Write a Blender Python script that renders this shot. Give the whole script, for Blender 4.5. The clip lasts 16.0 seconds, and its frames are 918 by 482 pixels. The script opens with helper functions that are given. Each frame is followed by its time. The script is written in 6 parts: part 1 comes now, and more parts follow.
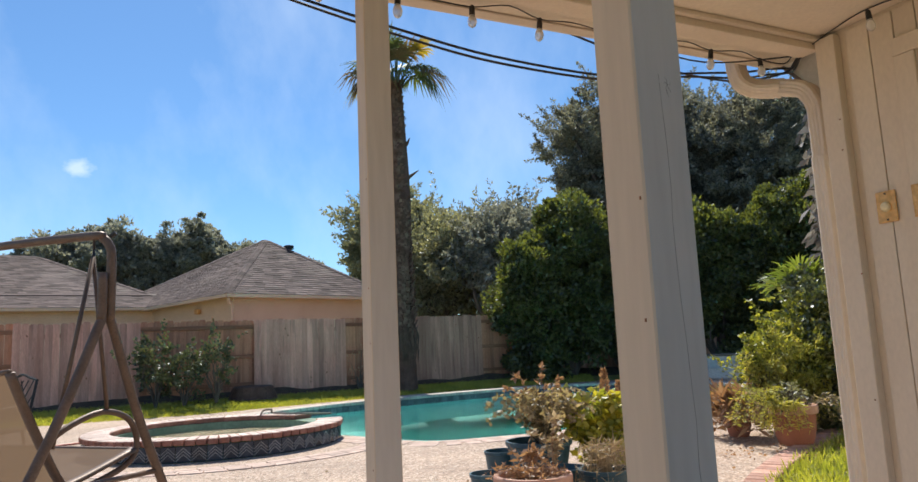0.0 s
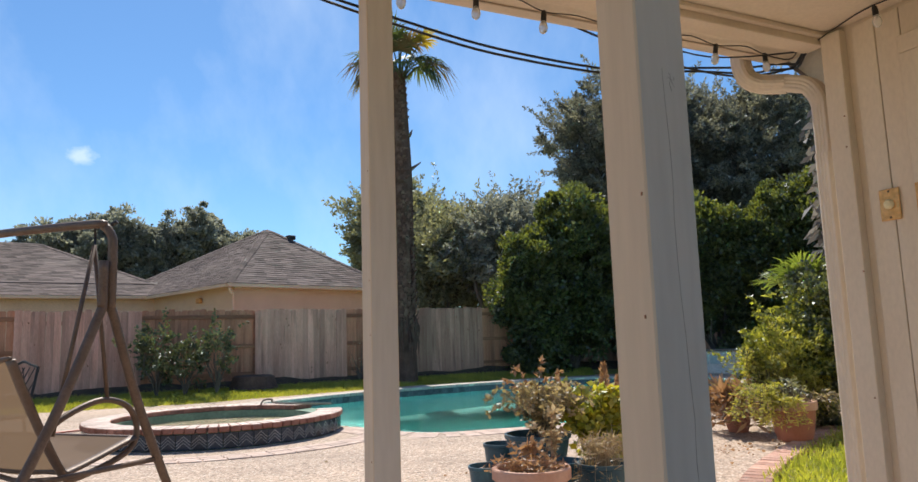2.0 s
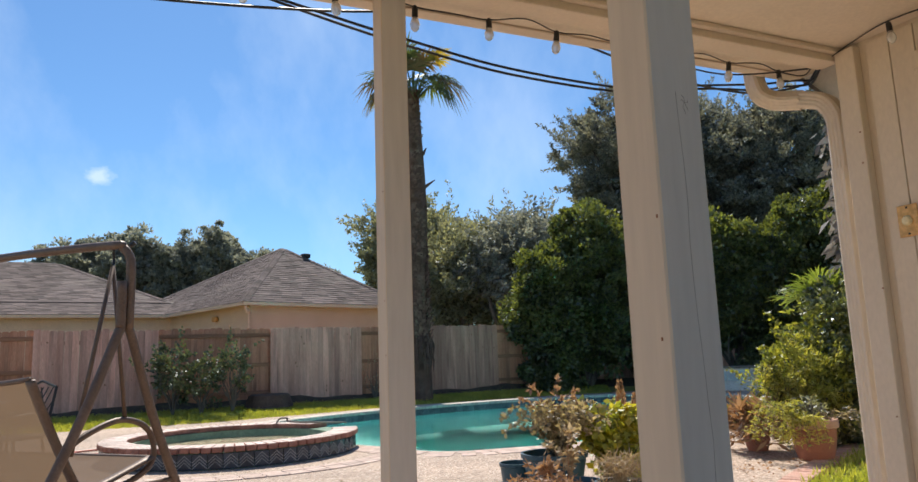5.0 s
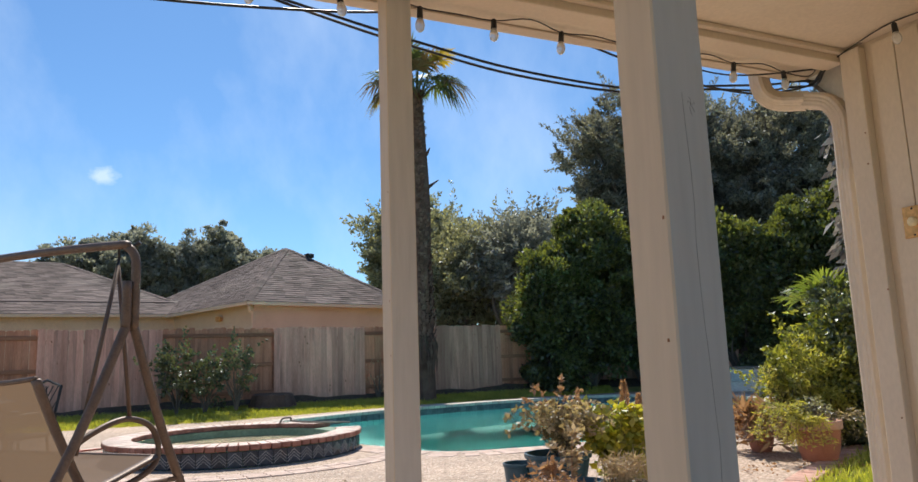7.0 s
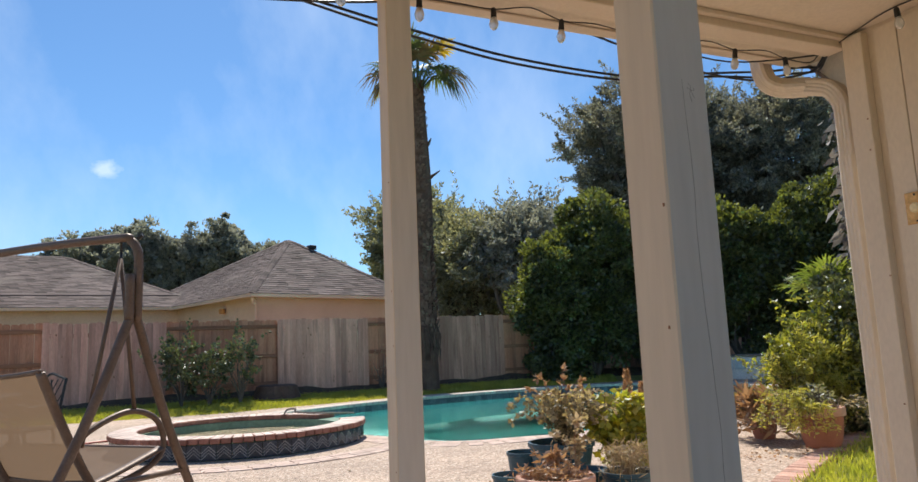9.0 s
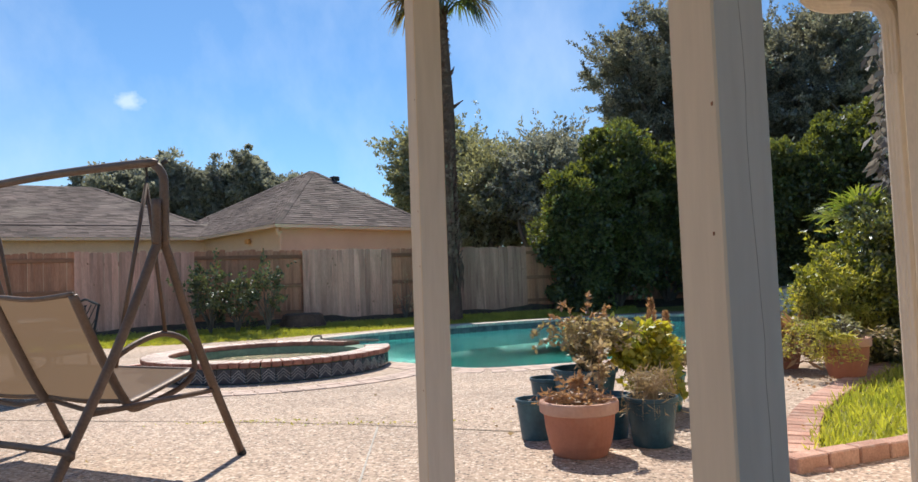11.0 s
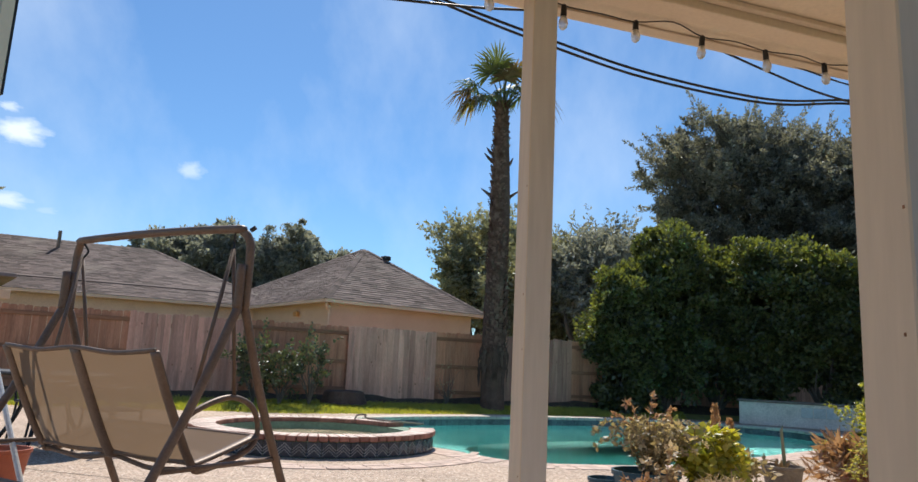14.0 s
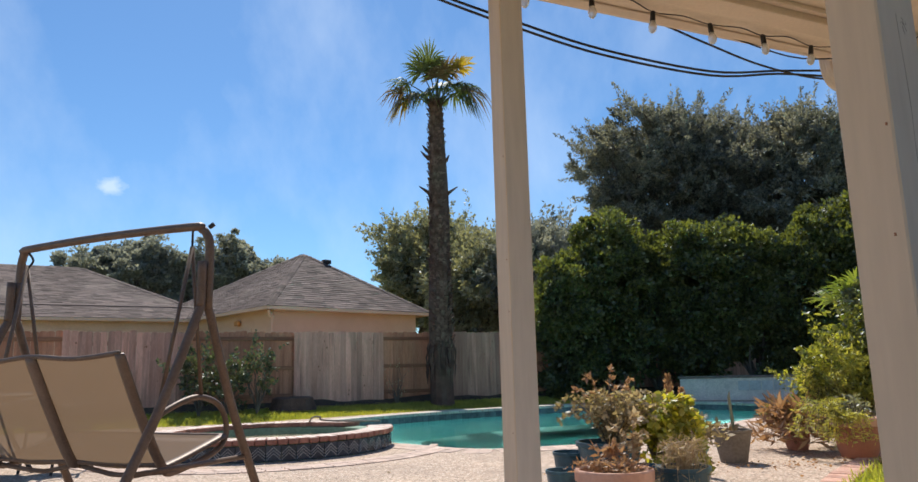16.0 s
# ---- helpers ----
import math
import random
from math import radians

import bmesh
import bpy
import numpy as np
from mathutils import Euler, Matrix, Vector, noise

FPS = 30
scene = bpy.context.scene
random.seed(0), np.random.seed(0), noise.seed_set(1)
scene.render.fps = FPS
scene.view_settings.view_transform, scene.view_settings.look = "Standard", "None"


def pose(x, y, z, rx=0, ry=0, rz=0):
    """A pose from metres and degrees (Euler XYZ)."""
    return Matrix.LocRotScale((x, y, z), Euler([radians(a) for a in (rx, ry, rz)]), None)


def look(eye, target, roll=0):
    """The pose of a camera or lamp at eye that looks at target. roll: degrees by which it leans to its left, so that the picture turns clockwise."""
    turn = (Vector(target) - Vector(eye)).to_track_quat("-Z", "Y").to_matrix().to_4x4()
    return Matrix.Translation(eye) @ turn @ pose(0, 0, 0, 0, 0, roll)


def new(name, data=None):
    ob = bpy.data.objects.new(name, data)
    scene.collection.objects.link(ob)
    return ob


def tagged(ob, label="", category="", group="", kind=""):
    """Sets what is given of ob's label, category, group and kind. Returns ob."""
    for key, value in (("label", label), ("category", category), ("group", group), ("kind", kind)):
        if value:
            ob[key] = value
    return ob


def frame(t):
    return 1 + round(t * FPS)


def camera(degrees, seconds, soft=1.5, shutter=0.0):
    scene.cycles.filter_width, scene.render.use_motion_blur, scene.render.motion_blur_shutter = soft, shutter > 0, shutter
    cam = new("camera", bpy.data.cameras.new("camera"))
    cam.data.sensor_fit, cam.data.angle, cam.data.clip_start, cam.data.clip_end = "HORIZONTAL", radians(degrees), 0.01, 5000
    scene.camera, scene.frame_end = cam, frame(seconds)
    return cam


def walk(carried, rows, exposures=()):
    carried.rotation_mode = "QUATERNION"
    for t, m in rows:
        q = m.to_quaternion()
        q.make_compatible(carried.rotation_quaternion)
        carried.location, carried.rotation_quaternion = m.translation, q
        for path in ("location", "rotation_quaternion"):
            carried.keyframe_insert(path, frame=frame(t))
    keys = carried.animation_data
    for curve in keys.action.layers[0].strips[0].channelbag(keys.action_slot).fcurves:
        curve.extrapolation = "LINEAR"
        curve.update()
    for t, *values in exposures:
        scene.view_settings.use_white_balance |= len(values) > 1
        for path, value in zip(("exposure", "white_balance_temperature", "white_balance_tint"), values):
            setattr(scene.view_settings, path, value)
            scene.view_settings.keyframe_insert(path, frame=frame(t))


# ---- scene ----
cam = camera(65.0, 16.0)
PATH = [
    (0.0, pose(0.000, 0.000, 0.973, 98.47, 2.49, 0.70)),
    (0.5, pose(0.002, 0.002, 0.976, 98.76, 2.13, 0.48)),
    (1.0, pose(0.004, 0.002, 0.978, 98.63, 2.12, 0.40)),
    (1.5, pose(0.005, 0.005, 0.976, 97.98, 1.87, 0.47)),
    (2.0, pose(0.003, 0.005, 0.976, 97.85, 1.80, 0.75)),
    (2.5, pose(0.002, 0.005, 0.978, 98.32, 1.92, 0.94)),
    (3.0, pose(0.001, 0.001, 0.981, 99.11, 2.09, 1.58)),
    (3.5, pose(-0.000, -0.005, 0.984, 99.21, 2.28, 1.67)),
    (4.0, pose(0.001, -0.003, 0.983, 99.07, 2.14, 1.64)),
    (6.5, pose(-0.002, -0.006, 0.986, 99.55, 1.99, 2.26)),
    (7.0, pose(-0.004, -0.007, 0.985, 99.25, 1.89, 2.16)),
    (7.5, pose(-0.003, -0.001, 0.986, 99.08, 1.89, 2.51)),
    (8.0, pose(-0.003, -0.002, 0.986, 98.71, 1.83, 2.41)),
    (8.5, pose(-0.000, -0.001, 0.984, 98.54, 2.09, 2.46)),
    (9.0, pose(-0.001, -0.006, 0.983, 98.50, 2.35, 2.42)),
    (9.5, pose(-0.004, -0.002, 0.980, 97.30, 2.05, 2.36)),
    (11.8, pose(-0.041, 0.050, 0.940, 92.51, 1.65, 6.83)),
    (12.0, pose(-0.046, 0.043, 0.950, 94.53, 1.52, 7.60)),
    (12.5, pose(-0.045, 0.015, 0.976, 98.10, 2.20, 8.47)),
    (13.0, pose(-0.051, -0.023, 0.988, 99.72, 2.15, 7.68)),
    (13.5, pose(-0.124, -0.003, 0.953, 99.61, -2.38, 9.87)),
    (14.0, pose(-0.216, -0.015, 0.927, 100.15, -2.68, 6.99)),
    (14.5, pose(-0.278, -0.023, 0.911, 98.68, 0.64, 2.60)),
    (15.0, pose(-0.294, -0.058, 0.884, 101.29, 0.52, 2.04)),
    (15.5, pose(-0.335, -0.081, 0.830, 100.80, 1.35, 2.95)),
    (16.0, pose(-0.364, -0.085, 0.814, 100.27, 1.40, 2.50)),
]
walk(cam, PATH, [(0.0, 0.43), (9.5, 0.41), (12.5, 0.38), (13.0, 0.28), (13.5, 0.32), (16.0, 0.34)])

# ---- world, sun ----
SUN_DIR = Vector((-0.15, 0.605, 0.78)).normalized()      # towards the sun
sun = new("sun", bpy.data.lights.new("sun", "SUN"))
sun.data.energy, sun.data.angle, sun.data.color = 4.6, radians(0.55), (1.0, 0.94, 0.84)
sun.matrix_world = look((0, 0, 40), Vector((0, 0, 40)) - SUN_DIR)
world = bpy.data.worlds.new("world")
scene.world = world
world.use_nodes = True
wn, wl = world.node_tree.nodes, world.node_tree.links
sky = wn.new("ShaderNodeTexSky")
sky.sky_type, sky.sun_disc = "NISHITA", False
sky.sun_elevation = math.asin(SUN_DIR.z)
sky.sun_rotation = math.atan2(SUN_DIR.x, SUN_DIR.y)
sky.air_density, sky.dust_density, sky.ozone_density = 1.0, 0.2, 2.5


def cloud_mask(direction, radius, squash, power):
    """A ragged puff of cloud round a direction of the sky."""
    tc = wn.new("ShaderNodeTexCoord")
    sub = wn.new("ShaderNodeVectorMath")
    sub.operation = "SUBTRACT"
    sub.inputs[1].default_value = Vector(direction).normalized()
    wl.new(tc.outputs["Generated"], sub.inputs[0])
    mul = wn.new("ShaderNodeVectorMath")
    mul.operation = "MULTIPLY"
    mul.inputs[1].default_value = (1 / radius, 1 / radius, squash / radius)
    wl.new(sub.outputs[0], mul.inputs[0])
    nz = wn.new("ShaderNodeTexNoise")
    nz.inputs["Scale"].default_value, nz.inputs["Detail"].default_value = 1.3, 5
    wl.new(mul.outputs[0], nz.inputs["Vector"])
    ln = wn.new("ShaderNodeVectorMath")
    ln.operation = "LENGTH"
    wl.new(mul.outputs[0], ln.inputs[0])
    add = wn.new("ShaderNodeMath")
    add.operation = "MULTIPLY_ADD"
    wl.new(nz.outputs["Fac"], add.inputs[0])
    add.inputs[1].default_value = -1.5
    wl.new(ln.outputs["Value"], add.inputs[2])
    rg = wn.new("ShaderNodeMapRange")
    rg.inputs["From Min"].default_value, rg.inputs["From Max"].default_value = 0.35, -0.45
    rg.inputs["To Max"].default_value = power
    wl.new(add.outputs[0], rg.inputs["Value"])
    return rg.outputs[0]


tc = wn.new("ShaderNodeTexCoord")
mp = wn.new("ShaderNodeMapping")
mp.inputs["Scale"].default_value = (3.2, 1.0, 2.0)
mp.inputs["Rotation"].default_value = (0.3, 0.7, 0.8)
wl.new(tc.outputs["Generated"], mp.inputs["Vector"])
cz = wn.new("ShaderNodeTexNoise")
cz.inputs["Scale"].default_value, cz.inputs["Detail"].default_value, cz.inputs["Roughness"].default_value = 1.6, 7, 0.58
wl.new(mp.outputs[0], cz.inputs["Vector"])
cr = wn.new("ShaderNodeMapRange")
cr.inputs["From Min"].default_value, cr.inputs["From Max"].default_value, cr.inputs["To Max"].default_value = 0.46, 0.80, 0.34
wl.new(cz.outputs["Fac"], cr.inputs["Value"])
total = cr.outputs[0]
for args in (((-0.466, 0.852, 0.239), 0.020, 1.7, 0.55), ((-0.622, 0.740, 0.254), 0.033, 2.0, 1.0), ((-0.637, 0.752, 0.173), 0.030, 2.6, 0.8),
             ((-0.629, 0.726, 0.278), 0.014, 2.2, 0.7), ((-0.60, 0.775, 0.165), 0.020, 3.0, 0.35)):
    mx = wn.new("ShaderNodeMath")
    mx.operation = "MAXIMUM"
    wl.new(total, mx.inputs[0])
    wl.new(cloud_mask(*args), mx.inputs[1])
    total = mx.outputs[0]
cm = wn.new("ShaderNodeMixRGB")
cm.inputs["Color2"].default_value = (8.8, 9.9, 11.2, 1)
tint = wn.new("ShaderNodeMixRGB")
tint.blend_type = "MULTIPLY"
tint.inputs["Fac"].default_value = 1.0
tint.inputs["Color2"].default_value = (0.66, 0.942, 1.16, 1)
wl.new(total, cm.inputs["Fac"])
wl.new(sky.outputs[0], tint.inputs["Color1"])
wl.new(tint.outputs[0], cm.inputs["Color1"])
bg = wn["Background"]
bg.inputs["Strength"].default_value = 0.085
wl.new(cm.outputs[0], bg.inputs["Color"])


# ---- materials ----
def mat(name, c1, c2, scale=6.0, rough=0.7, bump=0.25, fine=60.0, metal=0.0, stretch=(1, 1, 1), piece=0.15, spots=None, spec=0.4, grain=1.0, island=0.0):
    """A surface with blotches, grain and relief. piece: how much alike pieces differ."""
    m = bpy.data.materials.new(name)
    m.use_nodes = True
    nt, ns = m.node_tree.links, m.node_tree.nodes
    b = ns["Principled BSDF"]
    tx, oi = ns.new("ShaderNodeTexCoord"), ns.new("ShaderNodeObjectInfo")
    ma = ns.new("ShaderNodeMapping")
    ma.inputs["Scale"].default_value = stretch
    nt.new(tx.outputs["Object"], ma.inputs["Vector"])
    jump = ns.new("ShaderNodeMath")
    jump.operation = "MULTIPLY"
    jump.inputs[1].default_value = 37.0
    nt.new(oi.outputs["Random"], jump.inputs[0])
    nt.new(jump.outputs[0], ma.inputs["Location"])
    n1, n2 = ns.new("ShaderNodeTexNoise"), ns.new("ShaderNodeTexNoise")
    for n, s, d in ((n1, scale, 4), (n2, fine, 3)):
        n.inputs["Scale"].default_value, n.inputs["Detail"].default_value = s, d
        nt.new(ma.outputs[0], n.inputs["Vector"])
    r1 = ns.new("ShaderNodeMapRange")
    r1.inputs["From Min"].default_value, r1.inputs["From Max"].default_value = 0.32, 0.68
    nt.new(n1.outputs["Fac"], r1.inputs["Value"])
    mx = ns.new("ShaderNodeMixRGB")
    mx.inputs["Color1"].default_value, mx.inputs["Color2"].default_value = (*c1, 1), (*c2, 1)
    nt.new(r1.outputs[0], mx.inputs["Fac"])
    # value: grain and piece-to-piece difference
    r2 = ns.new("ShaderNodeMapRange")
    r2.inputs["From Min"].default_value, r2.inputs["From Max"].default_value = 0.3, 0.7
    r2.inputs["To Min"].default_value, r2.inputs["To Max"].default_value = 1 - 0.18 * grain, 1 + 0.15 * grain
    nt.new(n2.outputs["Fac"], r2.inputs["Value"])
    r3 = ns.new("ShaderNodeMapRange")
    r3.inputs["To Min"].default_value, r3.inputs["To Max"].default_value = 1 - piece, 1 + piece
    nt.new(oi.outputs["Random"], r3.inputs["Value"])
    if island:
        # joined pieces differ island by island
        ge = ns.new("ShaderNodeNewGeometry")
        nt.new(ge.outputs["Random Per Island"], r3.inputs["Value"])
        r3.inputs["To Min"].default_value, r3.inputs["To Max"].default_value = 1 - island, 1 + island
    mu = ns.new("ShaderNodeMath")
    mu.operation = "MULTIPLY"
    nt.new(r2.outputs[0], mu.inputs[0])
    nt.new(r3.outputs[0], mu.inputs[1])
    hs = ns.new("ShaderNodeHueSaturation")
    nt.new(mu.outputs[0], hs.inputs["Value"])
    nt.new(mx.outputs[0], hs.inputs["Color"])
    col = hs.outputs[0]
    if spots:
        c3, s3, lo, hi = spots
        n3 = ns.new("ShaderNodeTexNoise")
        n3.inputs["Scale"].default_value, n3.inputs["Detail"].default_value = s3, 5
        nt.new(ma.outputs[0], n3.inputs["Vector"])
        r4 = ns.new("ShaderNodeMapRange")
        r4.inputs["From Min"].default_value, r4.inputs["From Max"].default_value = lo, hi
        nt.new(n3.outputs["Fac"], r4.inputs["Value"])
        m3 = ns.new("ShaderNodeMixRGB")
        m3.inputs["Color2"].default_value = (*c3, 1)
        nt.new(r4.outputs[0], m3.inputs["Fac"])
        nt.new(col, m3.inputs["Color1"])
        col = m3.outputs[0]
    nt.new(col, b.inputs["Base Color"])
    b.inputs["Roughness"].default_value, b.inputs["Metallic"].default_value = rough, metal
    b.inputs["Specular IOR Level"].default_value = spec
    if bump:
        bp = ns.new("ShaderNodeBump")
        bp.inputs["Strength"].default_value, bp.inputs["Distance"].default_value = bump, 0.01
        nt.new(n2.outputs["Fac"], bp.inputs["Height"])
        nt.new(bp.outputs[0], b.inputs["Normal"])
    return m


def leaf_mat(name, c1, c2, through_c, amount=0.45, rough=0.5, gloss=0.06, patch=1.6):
    """Leaves that differ one by one and let light through."""
    m = bpy.data.materials.new(name)
    m.use_nodes = True
    nt, ns = m.node_tree.links, m.node_tree.nodes
    ns.remove(ns["Principled BSDF"])
    ge = ns.new("ShaderNodeNewGeometry")
    mx = ns.new("ShaderNodeMixRGB")
    mx.inputs["Color1"].default_value, mx.inputs["Color2"].default_value = (*c1, 1), (*c2, 1)
    # branch by branch the leaves are paler or darker
    tc, pn, ad = ns.new("ShaderNodeTexCoord"), ns.new("ShaderNodeTexNoise"), ns.new("ShaderNodeMath")
    pn.inputs["Scale"].default_value, pn.inputs["Detail"].default_value = patch, 3
    nt.new(tc.outputs["Object"], pn.inputs["Vector"])
    pr = ns.new("ShaderNodeMapRange")
    pr.inputs["From Min"].default_value, pr.inputs["From Max"].default_value = 0.35, 0.65
    pr.inputs["To Min"].default_value, pr.inputs["To Max"].default_value = -0.35, 0.35
    nt.new(pn.outputs["Fac"], pr.inputs["Value"])
    ad.use_clamp = True
    nt.new(ge.outputs["Random Per Island"], ad.inputs[0])
    nt.new(pr.outputs[0], ad.inputs[1])
    nt.new(ad.outputs[0], mx.inputs["Fac"])
    m2 = ns.new("ShaderNodeMixRGB")
    m2.blend_type = "MULTIPLY"
    m2.inputs["Fac"].default_value = 1.0
    m2.inputs["Color2"].default_value = (*through_c, 1)
    nt.new(mx.outputs[0], m2.inputs["Color1"])
    df, tr, gl = ns.new("ShaderNodeBsdfDiffuse"), ns.new("ShaderNodeBsdfTranslucent"), ns.new("ShaderNodeBsdfGlossy")
    gl.inputs["Roughness"].default_value = rough
    gl.inputs["Color"].default_value = (0.9, 0.95, 1, 1)
    nt.new(mx.outputs[0], df.inputs["Color"])
    nt.new(m2.outputs[0], tr.inputs["Color"])
    s1, s2 = ns.new("ShaderNodeMixShader"), ns.new("ShaderNodeMixShader")
    s1.inputs[0].default_value, s2.inputs[0].default_value = amount, gloss
    nt.new(df.outputs[0], s1.inputs[1])
    nt.new(tr.outputs[0], s1.inputs[2])
    nt.new(s1.outputs[0], s2.inputs[1])
    nt.new(gl.outputs[0], s2.inputs[2])
    nt.new(s2.outputs[0], ns["Material Output"].inputs["Surface"])
    return m


def aggregate_mat():
    """Exposed aggregate: pebbles of several tones set in tan cement, worn and stained in broad patches."""
    m = bpy.data.materials.new("exposed_aggregate")
    m.use_nodes = True
    nt, ns = m.node_tree.links, m.node_tree.nodes
    b = ns["Principled BSDF"]
    tx = ns.new("ShaderNodeTexCoord")
    vo, wide, mid = ns.new("ShaderNodeTexVoronoi"), ns.new("ShaderNodeTexNoise"), ns.new("ShaderNodeTexNoise")
    vo.inputs["Scale"].default_value = 62.0
    for n, sc in ((wide, 0.7), (mid, 9.0)):
        n.inputs["Scale"].default_value, n.inputs["Detail"].default_value = sc, 5
        nt.new(tx.outputs["Object"], n.inputs["Vector"])
    nt.new(tx.outputs["Object"], vo.inputs["Vector"])
    sp = ns.new("ShaderNodeSeparateColor")
    nt.new(vo.outputs["Color"], sp.inputs[0])
    cr = ns.new("ShaderNodeValToRGB")
    stops = ((0.0, (0.10, 0.075, 0.055)), (0.22, (0.265, 0.177, 0.127)), (0.5, (0.435, 0.303, 0.222)), (0.8, (0.53, 0.39, 0.297)), (1.0, (0.68, 0.58, 0.48)))
    while len(cr.color_ramp.elements) < len(stops):
        cr.color_ramp.elements.new(0.5)
    for el, (at, c) in zip(cr.color_ramp.elements, stops):
        el.position, el.color = at, (*c, 1)
    nt.new(sp.outputs[0], cr.inputs["Fac"])
    # cement between the pebbles
    ed = ns.new("ShaderNodeMapRange")
    ed.inputs["From Min"].default_value, ed.inputs["From Max"].default_value = 0.45, 0.75
    nt.new(vo.outputs["Distance"], ed.inputs["Value"])
    m1 = ns.new("ShaderNodeMixRGB")
    m1.inputs["Color2"].default_value = (0.40, 0.295, 0.215, 1)
    nt.new(ed.outputs[0], m1.inputs["Fac"])
    nt.new(cr.outputs[0], m1.inputs["Color1"])
    rw = ns.new("ShaderNodeMapRange")
    rw.inputs["From Min"].default_value, rw.inputs["From Max"].default_value = 0.3, 0.7
    rw.inputs["To Min"].default_value, rw.inputs["To Max"].default_value = 0.86, 1.20
    nt.new(wide.outputs["Fac"], rw.inputs["Value"])
    rm = ns.new("ShaderNodeMapRange")
    rm.inputs["From Min"].default_value, rm.inputs["From Max"].default_value = 0.3, 0.7
    rm.inputs["To Min"].default_value, rm.inputs["To Max"].default_value = 0.88, 1.10
    nt.new(mid.outputs["Fac"], rm.inputs["Value"])
    mu = ns.new("ShaderNodeMath")
    mu.operation = "MULTIPLY"
    nt.new(rw.outputs[0], mu.inputs[0])
    nt.new(rm.outputs[0], mu.inputs[1])
    hs = ns.new("ShaderNodeHueSaturation")
    nt.new(mu.outputs[0], hs.inputs["Value"])
    nt.new(m1.outputs[0], hs.inputs["Color"])
    nt.new(hs.outputs[0], b.inputs["Base Color"])
    b.inputs["Roughness"].default_value = 0.8
    bp = ns.new("ShaderNodeBump")
    bp.invert = True
    bp.inputs["Strength"].default_value, bp.inputs["Distance"].default_value = 0.7, 0.006
    nt.new(vo.outputs["Distance"], bp.inputs["Height"])
    nt.new(bp.outputs[0], b.inputs["Normal"])
    return m


M_PAINT = mat("cream_paint", (0.66, 0.55, 0.42), (0.71, 0.60, 0.465), 3, 0.6, 0.10, 70, stretch=(1, 1, 0.5), piece=0.01, grain=0.25, spots=((0.58, 0.49, 0.38), 1.2, 0.55, 0.95))
M_POST = mat("weathered_painted_wood", (0.58, 0.485, 0.375), (0.62, 0.52, 0.405), 5, 0.65, 0.15, 50, stretch=(1, 1, 0.10), piece=0.03, grain=0.3, spots=((0.44, 0.38, 0.31), 3.0, 0.60, 0.85))
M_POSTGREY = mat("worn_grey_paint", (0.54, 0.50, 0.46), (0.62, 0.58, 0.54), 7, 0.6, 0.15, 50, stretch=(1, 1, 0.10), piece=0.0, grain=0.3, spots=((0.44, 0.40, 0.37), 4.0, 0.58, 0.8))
M_CHEEKPAINT = mat("brightened_pale_paint", (0.78, 0.74, 0.67), (0.83, 0.80, 0.73), 3, 0.6, 0.05, 60, piece=0.0, grain=0.3)
M_SOFFIT = mat("soffit_paint", (0.70, 0.60, 0.46), (0.75, 0.65, 0.51), 2, 0.6, 0.05, 60, piece=0.02, grain=0.3)
M_SPOUT = mat("spout_paint", (0.66, 0.56, 0.44), (0.70, 0.60, 0.475), 4, 0.4, 0.04, 60, stretch=(1, 1, 0.3), piece=0.0, grain=0.3, spots=((0.58, 0.49, 0.39), 2, 0.6, 0.9))
M_BRASS = mat("aged_brass", (0.66, 0.33, 0.10), (0.75, 0.42, 0.16), 20, 0.4, 0.1, 80, metal=0.5, piece=0)
M_IVORY = mat("ivory_plastic", (0.75, 0.62, 0.36), (0.78, 0.66, 0.40), 20, 0.35, 0, 60, piece=0)
M_BLACK = mat("black_rubber", (0.015, 0.015, 0.017), (0.03, 0.03, 0.03), 20, 0.5, 0.1, 90, piece=0)
M_AGG = aggregate_mat()
M_BRICK = mat("weathered_pink_brick", (0.42, 0.22, 0.16), (0.55, 0.34, 0.26), 9, 0.85, 0.4, 90, piece=0.22, spots=((0.55, 0.46, 0.40), 14, 0.6, 0.8))
M_REDBRICK = mat("red_brick", (0.34, 0.12, 0.08), (0.44, 0.18, 0.12), 6, 0.85, 0.4, 80, piece=0.2)
M_MORTAR = mat("mortar", (0.42, 0.38, 0.33), (0.50, 0.46, 0.41), 10, 0.9, 0.4, 80, piece=0)
M_COPING = mat("pale_coping_stone", (0.52, 0.45, 0.38), (0.62, 0.55, 0.47), 4, 0.8, 0.3, 70, piece=0.1, spots=((0.34, 0.28, 0.22), 9, 0.6, 0.8))
M_SPABRICK = mat("sunlit_pale_brick", (0.62, 0.49, 0.42), (0.76, 0.63, 0.55), 9, 0.85, 0.4, 90, piece=0.2, spots=((0.52, 0.33, 0.26), 10, 0.58, 0.78))
M_SPAEDGE = mat("shaded_red_brown_brick", (0.27, 0.115, 0.08), (0.38, 0.19, 0.14), 9, 0.85, 0.4, 90, piece=0.25)
M_PINKSTONE = mat("pale_pink_brick", (0.50, 0.36, 0.29), (0.62, 0.48, 0.40), 9, 0.85, 0.4, 90, piece=0.16)
